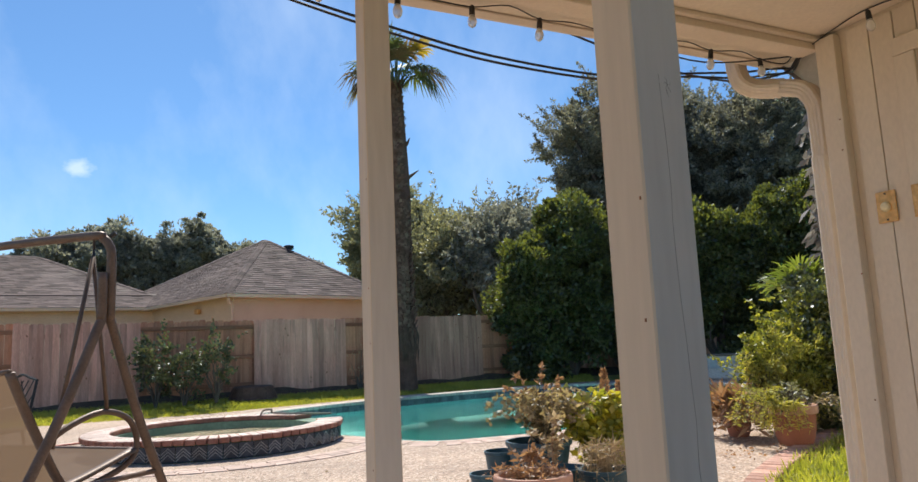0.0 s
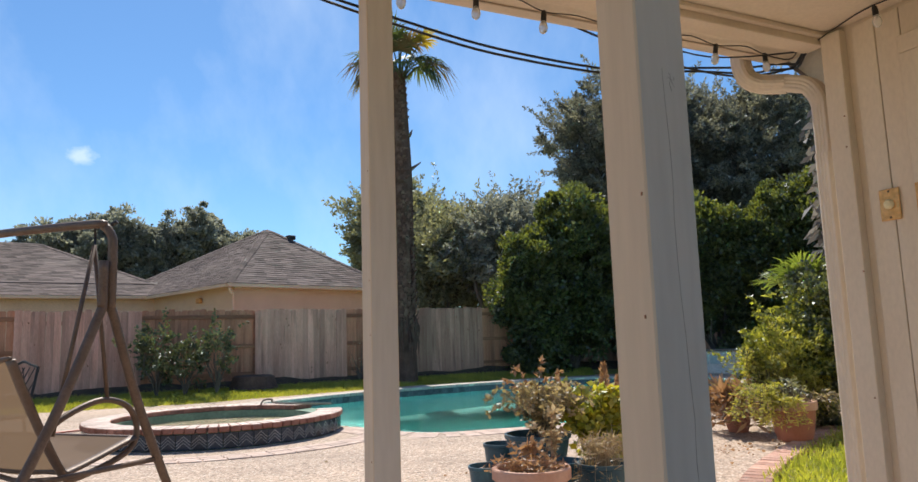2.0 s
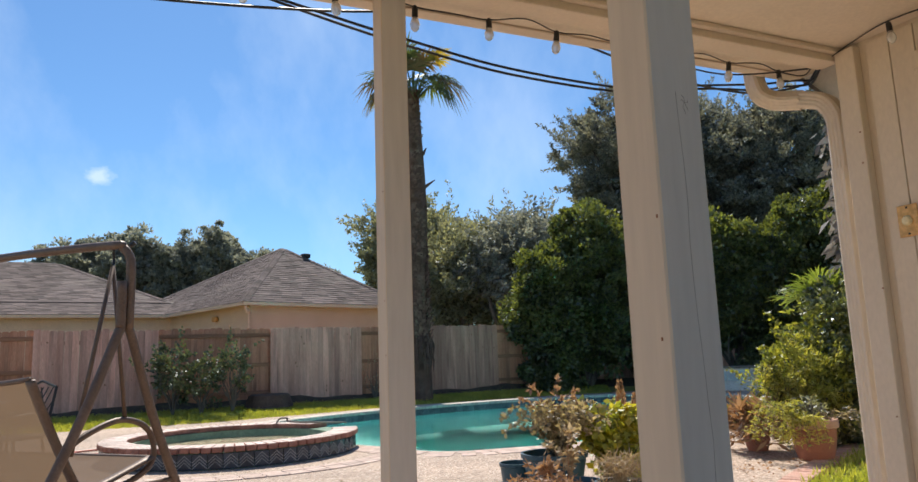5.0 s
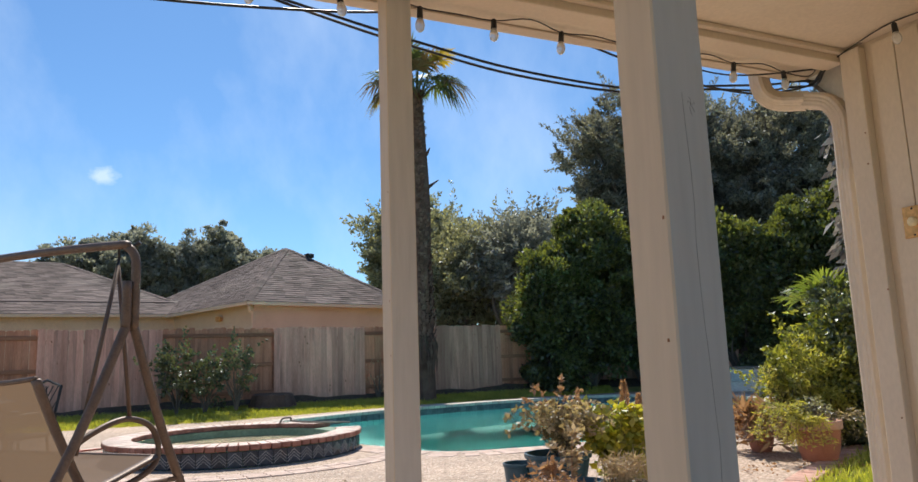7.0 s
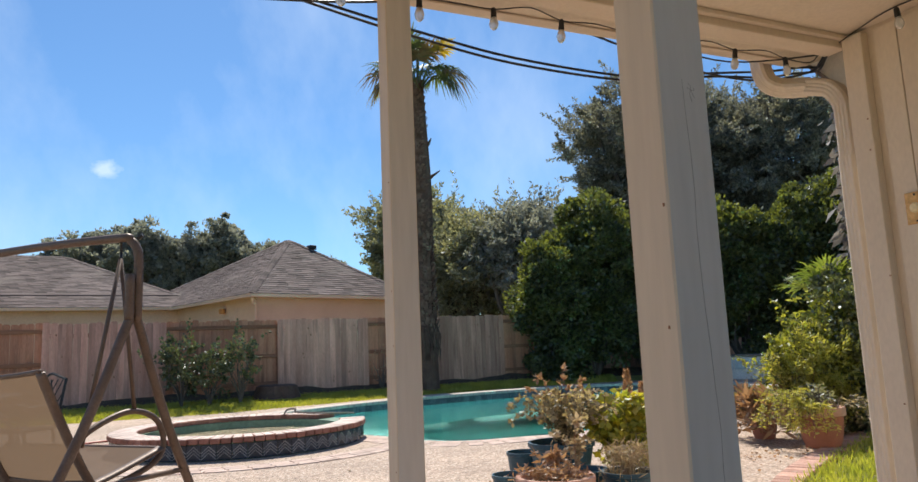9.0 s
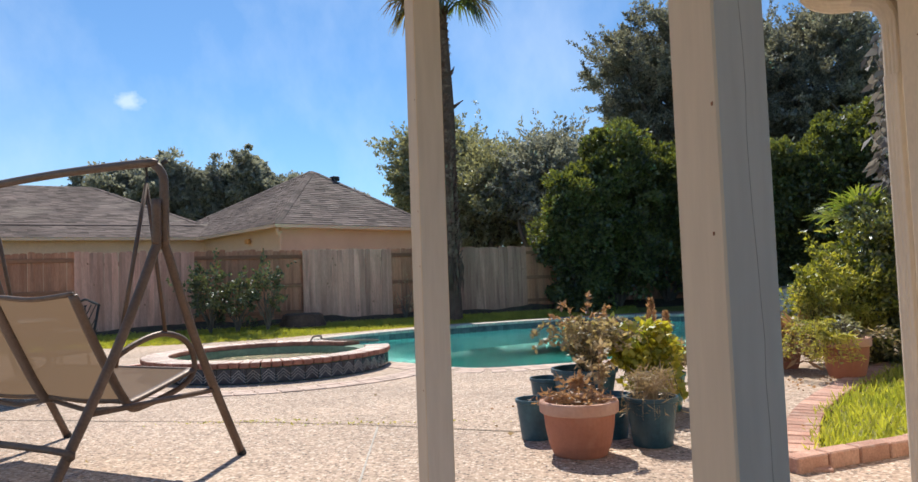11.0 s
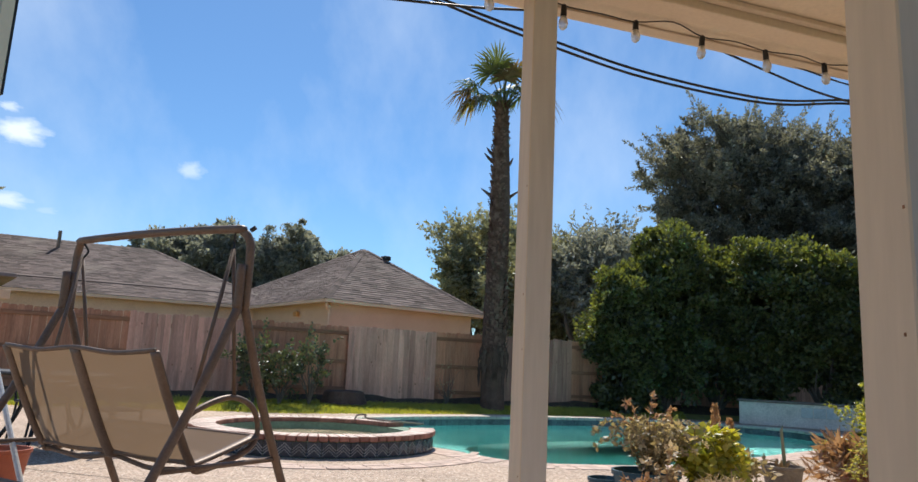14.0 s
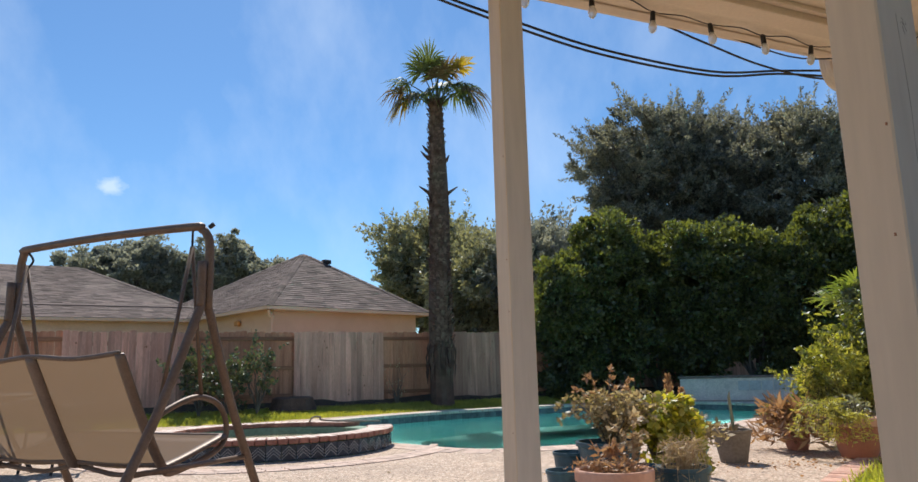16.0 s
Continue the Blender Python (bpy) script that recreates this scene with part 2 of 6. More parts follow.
M_PLASTER = mat("pool_plaster", (0.34, 0.78, 0.74), (0.41, 0.85, 0.80), 1.5, 0.8, 0.1, 30, piece=0)
M_SPAPLASTER = mat("spa_plaster", (0.15, 0.24, 0.17), (0.21, 0.31, 0.22), 3, 0.8, 0.1, 30, piece=0)
M_TILE = mat("dark_blue_tile", (0.018, 0.026, 0.042), (0.035, 0.05, 0.07), 12, 0.25, 0.1, 50, piece=0.35)
M_WATERTILE = mat("grey_blue_tile", (0.055, 0.075, 0.09), (0.14, 0.17, 0.185), 22, 0.3, 0.1, 50, piece=0.3)
M_PALETILE = mat("blue_grey_tile", (0.40, 0.42, 0.41), (0.50, 0.52, 0.50), 12, 0.5, 0.1, 50, piece=0.2)
M_TILEPALE = mat("pale_tile_line", (0.20, 0.21, 0.22), (0.28, 0.29, 0.29), 12, 0.3, 0.05, 50, piece=0.2)
M_FENCE = mat("weathered_cedar", (0.54, 0.285, 0.205), (0.71, 0.415, 0.315), 3.5, 0.85, 0.4, 45, stretch=(3, 3, 0.25), piece=0.26, spots=((0.21, 0.115, 0.085), 2.6, 0.55, 0.80))
M_FENCESHADE = mat("shaded_brown_cedar", (0.38, 0.20, 0.142), (0.52, 0.305, 0.225), 3.5, 0.85, 0.4, 45, stretch=(3, 3, 0.25), piece=0.22, spots=((0.16, 0.088, 0.065), 2.6, 0.55, 0.80))
M_RAIL = mat("brown_cedar", (0.25, 0.115, 0.065), (0.35, 0.175, 0.10), 4, 0.85, 0.4, 45, stretch=(0.3, 3, 3), piece=0.12)
M_FENCEWARM = mat("warm_cedar", (0.42, 0.185, 0.105), (0.54, 0.27, 0.165), 3.5, 0.85, 0.4, 45, stretch=(3, 3, 0.25), piece=0.16, spots=((0.22, 0.11, 0.07), 2.6, 0.56, 0.78))
M_STUCCO = mat("beige_siding", (0.70, 0.52, 0.36), (0.76, 0.58, 0.41), 2, 0.8, 0.2, 60, piece=0.03)
M_SHINGLE = mat("grey_brown_shingle", (0.155, 0.125, 0.115), (0.255, 0.215, 0.20), 2.6, 0.9, 0.5, 70, piece=0.1, spots=((0.24, 0.20, 0.175), 5, 0.55, 0.75))
M_TABS = mat("shingle_tabs", (0.116, 0.083, 0.074), (0.183, 0.138, 0.124), 0.7, 0.92, 0.5, 70, piece=0.04, island=0.5, spots=((0.24, 0.195, 0.165), 0.8, 0.56, 0.72))
M_GRASS = mat("lawn_soil", (0.18, 0.20, 0.05), (0.28, 0.26, 0.08), 3, 0.95, 0.8, 40, piece=0, spots=((0.16, 0.11, 0.07), 1.6, 0.55, 0.75))
M_BANK = mat("dark_bank", (0.055, 0.042, 0.03), (0.10, 0.075, 0.05), 5, 0.95, 0.9, 50, piece=0, spots=((0.12, 0.12, 0.05), 7, 0.58, 0.7))
M_CRACK = mat("cracked_paint", (0.24, 0.21, 0.18), (0.34, 0.30, 0.26), 14, 0.9, 0.2, 60, piece=0)
M_SOIL = mat("potting_soil", (0.10, 0.065, 0.04), (0.17, 0.11, 0.07), 18, 0.95, 0.9, 70, piece=0)
M_TERRA = mat("sun_bleached_terracotta", (0.38, 0.145, 0.088), (0.46, 0.20, 0.13), 4, 0.8, 0.1, 60, piece=0.1, grain=0.3, spots=((0.56, 0.35, 0.26), 3.5, 0.60, 0.9))
M_TERRARIM = mat("pale_terracotta_rim", (0.50, 0.27, 0.19), (0.58, 0.36, 0.275), 6, 0.8, 0.1, 60, piece=0.06, grain=0.3)
M_BLUEPOT = mat("blue_glazed_pot", (0.022, 0.070, 0.105), (0.042, 0.115, 0.150), 8, 0.38, 0.1, 40, piece=0.2)
M_REDPOT = mat("red_clay", (0.40, 0.105, 0.05), (0.47, 0.14, 0.075), 6, 0.6, 0.1, 60, piece=0.05, grain=0.3)
M_TEALPOT = mat("teal_pot", (0.02, 0.14, 0.14), (0.03, 0.18, 0.17), 8, 0.35, 0.1, 40, piece=0.1)
M_GREYPOT = mat("grey_brown_pot", (0.18, 0.15, 0.12), (0.25, 0.21, 0.17), 8, 0.8, 0.2, 50, piece=0.1)
M_BRONZE = mat("bronze_powder_coat", (0.13, 0.085, 0.06), (0.17, 0.115, 0.083), 12, 0.5, 0.1, 90, piece=0, metal=0.2)
M_IRON = mat("black_cast_iron", (0.02, 0.02, 0.022), (0.035, 0.033, 0.032), 12, 0.5, 0.2, 80, piece=0, metal=0.3)
M_WHITEMETAL = mat("white_metal", (0.62, 0.62, 0.62), (0.7, 0.7, 0.7), 8, 0.35, 0.05, 60, piece=0)
M_BLUE = mat("blue_fabric", (0.015, 0.09, 0.42), (0.02, 0.13, 0.5), 10, 0.7, 0.3, 80, piece=0)
M_ORANGE = mat("orange_fabric", (0.7, 0.25, 0.04), (0.75, 0.3, 0.06), 10, 0.7, 0.3, 80, piece=0)
M_BARK = mat("grey_bark", (0.10, 0.085, 0.07), (0.17, 0.145, 0.12), 6, 0.9, 0.8, 40, stretch=(2, 2, 0.4), piece=0)
M_PALMBARK = mat("palm_bark", (0.075, 0.045, 0.034), (0.13, 0.085, 0.065), 5, 0.9, 0.8, 40, piece=0)
M_PALMBOOT = mat("palm_boot", (0.085, 0.046, 0.034), (0.23, 0.155, 0.125), 7, 0.9, 0.5, 40, piece=0, spots=((0.065, 0.034, 0.025), 4, 0.48, 0.7))
M_BLOCK = mat("whitewashed_block", (0.68, 0.61, 0.53), (0.80, 0.73, 0.65), 2, 0.85, 0.3, 40, piece=0.06, spots=((0.45, 0.42, 0.37), 3, 0.58, 0.8))
M_RED = mat("red_hose", (0.40, 0.08, 0.05), (0.46, 0.1, 0.06), 8, 0.5, 0, 60, piece=0)
M_JOINT = mat("dirty_joint", (0.07, 0.06, 0.045), (0.12, 0.10, 0.07), 12, 0.95, 0.5, 60, piece=0)

L_HEDGE = leaf_mat("hedge_leaf", (0.040, 0.056, 0.027), (0.155, 0.178, 0.060), (1.7, 1.6, 0.5), 0.5, 0.5, 0.06, 1.1)
L_OAK = leaf_mat("grey_green_leaf", (0.085, 0.088, 0.072), (0.34, 0.335, 0.275), (1.2, 1.15, 0.8), 0.45, 0.55, 0.08, 0.9)
L_FAR = leaf_mat("far_leaf", (0.20, 0.205, 0.18), (0.36, 0.36, 0.315), (1.1, 1.1, 0.85), 0.48, 0.5, 0.06, 0.6)
L_LIGHT = leaf_mat("light_green_leaf", (0.165, 0.17, 0.11), (0.39, 0.38, 0.26), (1.25, 1.2, 0.65), 0.48, 0.5, 0.08, 0.9)
L_DRY = leaf_mat("dry_leaf", (0.34, 0.25, 0.14), (0.56, 0.45, 0.28), (1.1, 1.0, 0.8), 0.5)
L_BROWN = leaf_mat("brown_dead_leaf", (0.30, 0.175, 0.09), (0.54, 0.35, 0.20), (1.1, 0.95, 0.7), 0.5)
L_FROND = leaf_mat("young_palm_leaf", (0.13, 0.175, 0.045), (0.27, 0.31, 0.085), (1.3, 1.3, 0.5), 0.5)
L_SHRED = leaf_mat("grey_leaf_shred", (0.13, 0.11, 0.10), (0.34, 0.305, 0.28), (1.0, 1.0, 0.9), 0.35, 0.6, 0.03)
L_OLIVE = leaf_mat("olive_leaf", (0.24, 0.19, 0.09), (0.58, 0.46, 0.28), (1.1, 1.05, 0.7), 0.5)
L_YELLOW = leaf_mat("yellow_green_leaf", (0.26, 0.30, 0.04), (0.66, 0.56, 0.09), (1.2, 1.15, 0.5), 0.5)
L_BUSH = leaf_mat("bush_leaf", (0.060, 0.082, 0.030), (0.40, 0.40, 0.085), (1.5, 1.45, 0.4), 0.48, 0.5, 0.08, 5.0)
L_DARKBUSH = leaf_mat("glossy_bush_leaf", (0.045, 0.060, 0.028), (0.26, 0.27, 0.10), (1.4, 1.4, 0.5), 0.4, 0.45, 0.12, 5.0)
L_ROSE = leaf_mat("rose_leaf", (0.035, 0.052, 0.026), (0.19, 0.205, 0.10), (1.2, 1.2, 0.6), 0.3, 0.45, 0.05, 4.0)
L_FERN = leaf_mat("fern_leaf", (0.34, 0.36, 0.07), (0.60, 0.54, 0.14), (1.3, 1.2, 0.5), 0.5)
L_GRASS = leaf_mat("grass_blade", (0.30, 0.33, 0.06), (0.56, 0.54, 0.12), (1.3, 1.3, 0.5), 0.5, gloss=0.04)
L_PALM = leaf_mat("palm_leaf", (0.06, 0.085, 0.03), (0.125, 0.15, 0.045), (1.3, 1.3, 0.5), 0.4)
L_PALMYELLOW = leaf_mat("yellow_palm_leaf", (0.20, 0.17, 0.03), (0.48, 0.37, 0.045), (1.3, 1.15, 0.5), 0.5)
L_PALMDRY = leaf_mat("dry_palm_leaf", (0.16, 0.12, 0.06), (0.26, 0.20, 0.10), (1.2, 1.0, 0.6), 0.35)


def glass_mat(name, color, rough=0.0, ior=1.45):
    m = bpy.data.materials.new(name)
    m.use_nodes = True
    b = m.node_tree.nodes["Principled BSDF"]
    b.inputs["Base Color"].default_value = (*color, 1)
    b.inputs["Roughness"].default_value, b.inputs["Transmission Weight"].default_value, b.inputs["IOR"].default_value = rough, 1.0, ior
    return m


def water_mat(name, color, scale, strength):
    m = glass_mat(name, color, 0.06, 1.33)
    ns, nt = m.node_tree.nodes, m.node_tree.links
    tx, n, bp = ns.new("ShaderNodeTexCoord"), ns.new("ShaderNodeTexNoise"), ns.new("ShaderNodeBump")
    n.inputs["Scale"].default_value, n.inputs["Detail"].default_value = scale, 3
    bp.inputs["Strength"].default_value, bp.inputs["Distance"].default_value = strength, 0.05
    nt.new(tx.outputs["Object"], n.inputs["Vector"])
    nt.new(n.outputs["Fac"], bp.inputs["Height"])
    nt.new(bp.outputs[0], ns["Principled BSDF"].inputs["Normal"])
    return m


M_BULB = glass_mat("clear_bulb_glass", (0.88, 0.87, 0.84), 0.3, 1.2)
M_BULB.node_tree.nodes["Principled BSDF"].inputs["Transmission Weight"].default_value = 0.55
M_WATER = water_mat("pool_water", (0.58, 0.91, 0.90), 9.0, 0.14)
M_SPAWATER = water_mat("spa_water", (0.70, 0.88, 0.78), 4.0, 0.35)


def sling_mat():
    m = bpy.data.materials.new("beige_mesh_sling")
    m.use_nodes = True
    ns, nt = m.node_tree.nodes, m.node_tree.links
    b = ns["Principled BSDF"]
    b.inputs["Base Color"].default_value, b.inputs["Roughness"].default_value = (0.185, 0.128, 0.086, 1), 0.85
    tx, wv = ns.new("ShaderNodeTexCoord"), ns.new("ShaderNodeTexNoise")
    wv.inputs["Scale"].default_value = 220
    nt.new(tx.outputs["Object"], wv.inputs["Vector"])
    bp = ns.new("ShaderNodeBump")
    bp.inputs["Strength"].default_value, bp.inputs["Distance"].default_value = 0.4, 0.003
    nt.new(wv.outputs["Fac"], bp.inputs["Height"])
    nt.new(bp.outputs[0], b.inputs["Normal"])
    tr, tp = ns.new("ShaderNodeBsdfTranslucent"), ns.new("ShaderNodeBsdfTransparent")
    tr.inputs["Color"].default_value = (0.225, 0.150, 0.093, 1)
    a, c = ns.new("ShaderNodeMixShader"), ns.new("ShaderNodeMixShader")
    a.inputs[0].default_value, c.inputs[0].default_value = 0.45, 0.06
    nt.new(b.outputs[0], a.inputs[1])
    nt.new(tr.outputs[0], a.inputs[2])
    nt.new(a.outputs[0], c.inputs[1])
    nt.new(tp.outputs[0], c.inputs[2])
    nt.new(c.outputs[0], ns["Material Output"].inputs["Surface"])
    return m


M_SLING = sling_mat()


# ---- builders ----
def mesh_of(name, bm, material, smooth=False):
    me = bpy.data.meshes.new(name)
    bm.to_mesh(me)
    bm.free()
    if material:
        me.materials.append(material)
    if smooth:
        me.polygons.foreach_set("use_smooth", [True] * len(me.polygons))
    return me


def thing(name, bm, material, label, category, group="", kind="", smooth=False, m=None):
    ob = new(name, mesh_of(name, bm, material, smooth))
    if m:
        ob.matrix_world = m
    return tagged(ob, label, category, group, kind)


def empty(name, label, category, m, group="", kind=""):
    ob = new(name)
    ob.empty_display_size = 0.1
    ob.matrix_world = m
    return tagged(ob, label, category, group, kind)


def part(name, bm, material, parent, label="", smooth=False):
    ob = new(name, mesh_of(name, bm, material, smooth))
    ob.parent = parent
    return tagged(ob, label) if label else ob


def piece(name, me, parent, m):
    ob = new(name, me)
    ob.parent = parent
    ob.matrix_basis = m
    return ob


def box(bm, size, at=(0, 0, 0), turn=None, bevel=0.0):
    r = bmesh.ops.create_cube(bm, size=1.0)
    vs = r["verts"]
    bmesh.ops.scale(bm, vec=size, verts=vs)
    if bevel:
        es = list({e for v in vs for e in v.link_edges})
        g = bmesh.ops.bevel(bm, geom=es, offset=bevel, segments=1, affect="EDGES", profile=0.5)
        vs = list({v for f in g["faces"] for v in f.verts} | {v for v in vs if v.is_valid})
    m = Matrix.Translation(at) @ (turn or Matrix())
    bmesh.ops.transform(bm, matrix=m, verts=vs)
    return bm


def smooth_path(pts, steps=6, closed=False):
    """A soft curve through the points."""
    pts, out = [Vector(p) for p in pts], []
    n = len(pts)
    for i in range(n if closed else n - 1):
        if closed:
            a, b, c, d = pts[i - 1], pts[i], pts[(i + 1) % n], pts[(i + 2) % n]
        else:
            b, c = pts[i], pts[i + 1]
            a, d = pts[max(i - 1, 0)], pts[min(i + 2, n - 1)]
        for k in range(steps):
            t = k / steps
            out.append(0.5 * ((2 * b) + (c - a) * t + (2 * a - 5 * b + 4 * c - d) * t * t + (3 * b - a - 3 * c + d) * t ** 3))
    if not closed:
        out.append(pts[-1])
    return out


def tube(bm, path, radius, sides=8, flat=None):
    """A tube along a path; radius may be one number or one a point; flat: a second radius for an oval or boxy section."""
    path = [Vector(p) for p in path]
    n = len(path)
    rings, side = [], None
    for i, p in enumerate(path):
        d = (path[min(i + 1, n - 1)] - path[max(i - 1, 0)]).normalized()
        if side is None:
            side = d.cross(Vector((0, 0, 1)) if abs(d.z) < 0.9 else Vector((0, 1, 0))).normalized()
        side = (side - d * side.dot(d)).normalized()
        up = d.cross(side)
        r = radius[i] if isinstance(radius, (list, tuple)) else radius
        r2 = r if flat is None else flat
        rings.append([bm.verts.new(p + side * r * math.cos(2 * math.pi * k / sides + math.pi / sides) + up * r2 * math.sin(2 * math.pi * k / sides + math.pi / sides)) for k in range(sides)])
    for a, b in zip(rings, rings[1:]):
        for k in range(sides):
            bm.faces.new((a[k], a[(k + 1) % sides], b[(k + 1) % sides], b[k]))
    bm.faces.new(rings[0][::-1])
    bm.faces.new(rings[-1])
    return bm


def lathe(bm, profile, sides=32):
    rings = [[bm.verts.new((r * math.cos(2 * math.pi * k / sides), r * math.sin(2 * math.pi * k / sides), z)) for k in range(sides)] for r, z in profile]
    for a, b in zip(rings, rings[1:]):
        for k in range(sides):
            bm.faces.new((a[k], a[(k + 1) % sides], b[(k + 1) % sides], b[k]))
    bm.faces.new(rings[0][::-1])
    bm.faces.new(rings[-1])
    return bm


def sheet(bm, outer, holes=(), z=0.0, drop=0.0):
    """A flat sheet with holes; drop: skirts of that depth round the holes and the rim."""
    edges = []
    for loop in (outer, *holes):
        vs = [bm.verts.new((p[0], p[1], z)) for p in loop]
        for a, b in zip(vs, vs[1:] + vs[:1]):
            edges.append(bm.edges.new((a, b)))
    bmesh.ops.triangle_fill(bm, use_beauty=True, use_dissolve=False, edges=edges, normal=(0, 0, 1))
    for f in bm.faces:
        if f.normal.z < 0:
            f.normal_flip()
    if drop:
        rim = [e for e in bm.edges if len(e.link_faces) == 1]
        r = bmesh.ops.extrude_edge_only(bm, edges=rim)
        bmesh.ops.translate(bm, vec=(0, 0, -drop), verts=[v for v in r["geom"] if isinstance(v, bmesh.types.BMVert)])
    return bm


def leaves_mesh(name, at, along, size, width, material, seed=0):
    """One mesh of many bent leaves: where each starts, which way it points, its length and its width."""
    rng = np.random.default_rng(seed)
    n = len(at)
    along = along / np.linalg.norm(along, axis=1, keepdims=True)
    rnd = rng.normal(size=(n, 3))
    side = np.cross(along, rnd)
    side /= np.linalg.norm(side, axis=1, keepdims=True) + 1e-9
    up = np.cross(side, along)
    size, width = np.asarray(size).reshape(-1, 1) * np.ones((n, 1)), np.asarray(width).reshape(-1, 1) * np.ones((n, 1))
    mid = at + along * size * 0.45 + up * size * 0.08
    v = np.stack([at, mid + side * width, at + along * size, mid - side * width], 1).reshape(-1, 3)
    me = bpy.data.meshes.new(name)
    me.vertices.add(4 * n)
    me.vertices.foreach_set("co", v.astype(np.float32).ravel())
    me.loops.add(4 * n)
    me.loops.foreach_set("vertex_index", np.arange(4 * n, dtype=np.int32))
    me.polygons.add(n)
    me.polygons.foreach_set("loop_start", np.arange(0, 4 * n, 4, dtype=np.int32))
    me.update(calc_edges=True)
    me.materials.append(material)
    return me


def crown(centre, radii, clumps, per, leaf, seed, clump_r=0.5, shell=0.55, rough=0.35, low=-0.7, lumps=9, spray=0.0):
    """Leaf starts and directions for a crown: clumps scattered over an uneven ellipsoid, leaves scattered in each clump."""
    rng = np.random.default_rng(seed)
    d = rng.normal(size=(clumps * 3, 3))
    d /= np.linalg.norm(d, axis=1, keepdims=True)
    d = d[d[:, 2] > low][:clumps]
    bumps = rng.normal(size=(lumps, 3))
    bumps /= np.linalg.norm(bumps, axis=1, keepdims=True)
    swell = 1 + rough * np.minimum((np.maximum(d @ bumps.T, 0) ** (6 if lumps < 12 else 24)).sum(1), 1.2) * 0.9 - rough * 0.45
    swell *= 1 + 0.07 * rng.normal(size=len(d))
    r = (shell + (1 - shell) * rng.random(len(d)) ** 0.5) * swell
    c = np.asarray(centre) + d * r[:, None] * np.asarray(radii)
    n = len(c) * per
    q = rng.normal(size=(n, 3))
    q /= np.linalg.norm(q, axis=1, keepdims=True)
    q *= (rng.random(n) ** 0.4)[:, None]
    cr = clump_r * (0.35 + 1.0 * rng.random(len(c)))
    at = np.repeat(c, per, 0) + q * np.repeat(cr, per)[:, None] * np.array([1, 1, 0.75])
    if spray:
        # some leaves follow thin twigs that stand out of the clumps
        out = d + rng.normal(size=d.shape) * 0.5 + np.array([0, 0, 0.35])
        run = rng.random(n) ** 3 * np.repeat(spray * (0.4 + rng.random(len(c))), per)
        at = at - q * np.repeat(cr, per)[:, None] * np.minimum(run / spray, 0.85)[:, None] + np.repeat(out, per, 0) * run[:, None]
    way = q * 0.6 + np.repeat(d, per, 0) * 0.5 + rng.normal(size=(n, 3)) * 0.5 + np.array([0, 0, 0.15])
    return at, way, leaf * (0.6 + 0.8 * rng.random(n)), c


def limbs(bm, base, tops, r0, seed, bend=0.15):
    """A tapered trunk that splits into limbs towards the given tops."""
    rng = random.Random(seed)
    base = Vector(base)
    for t in tops:
        t = Vector(t)
        mid = base.lerp(t, 0.5) + Vector((rng.uniform(-1, 1), rng.uniform(-1, 1), rng.uniform(0, 1))) * (t - base).length * bend
        p = smooth_path([base, base.lerp(mid, 0.5) + Vector((0, 0, 0.1)), mid, t], 4)
        tube(bm, p, [r0 * (1 - 0.9 * i / (len(p) - 1)) for i in range(len(p))], 6)
    return bm


# ---- the house: axes along the eave (U) and out of the house (V) ----
HOUSE = 26.0
HM = pose(0, 0, 0, 0, 0, HOUSE)          # house axes: x along the eave, y outwards


def hxy(u, v, z=0.0):
    return HM @ Vector((u, v, z))


EAVE_V, WALL_U, CORNER_V, CEIL = 2.35, 2.755, 1.99, 2.245
# ground and deck
POOL = [(-1.55, 8.9), (-0.55, 8.0), (0.3, 8.12), (1.1, 8.5), (2.2, 9.7), (3.3, 11.1), (4.5, 12.7), (5.35, 14.6), (5.0, 16.6), (3.2, 17.6), (1.0, 17.0), (-1.1, 15.7), (-2.9, 13.9), (-3.9, 12.0), (-3.0, 10.2)]
pool_line = [(p.x, p.y) for p in smooth_path([(x, y, 0) for x, y in POOL], 5, True)]
SPA_C, SPA_R = Vector((-2.92, 8.49, 0)), 1.40
ring = lambda c, r, n, h=0.0: [(c.x + r * math.cos(2 * math.pi * k / n), c.y + r * math.sin(2 * math.pi * k / n)) for k in range(n)]
ground = thing("ground", sheet(bmesh.new(), ring(Vector((0, 20, 0)), 1500, 48), [pool_line], -0.03), M_GRASS, "green lawn and bare soil", "ground", kind="structure")
EDGE = [(1.36, 3.64), (1.55, 4.25), (1.95, 5.1), (2.5, 5.95), (3.18, 6.83), (4.1, 7.95), (4.96, 8.93), (7.0, 11.2)]
deck_out = [(-14, -6), (7, -6), (7, 6.35)] + EDGE + [(8.5, 13), (8.2, 17.5), (6, 19.4), (3.4, 19.0), (0.9, 18.1), (-1.4, 16.7), (-3.3, 14.8), (-4.9, 13.3), (-9, 11.6), (-14, 9.2)]
deck = thing("deck", sheet(bmesh.new(), deck_out, [pool_line], 0.0, 0.12), M_AGG, "tan exposed aggregate concrete pool deck", "pool deck", kind="structure")
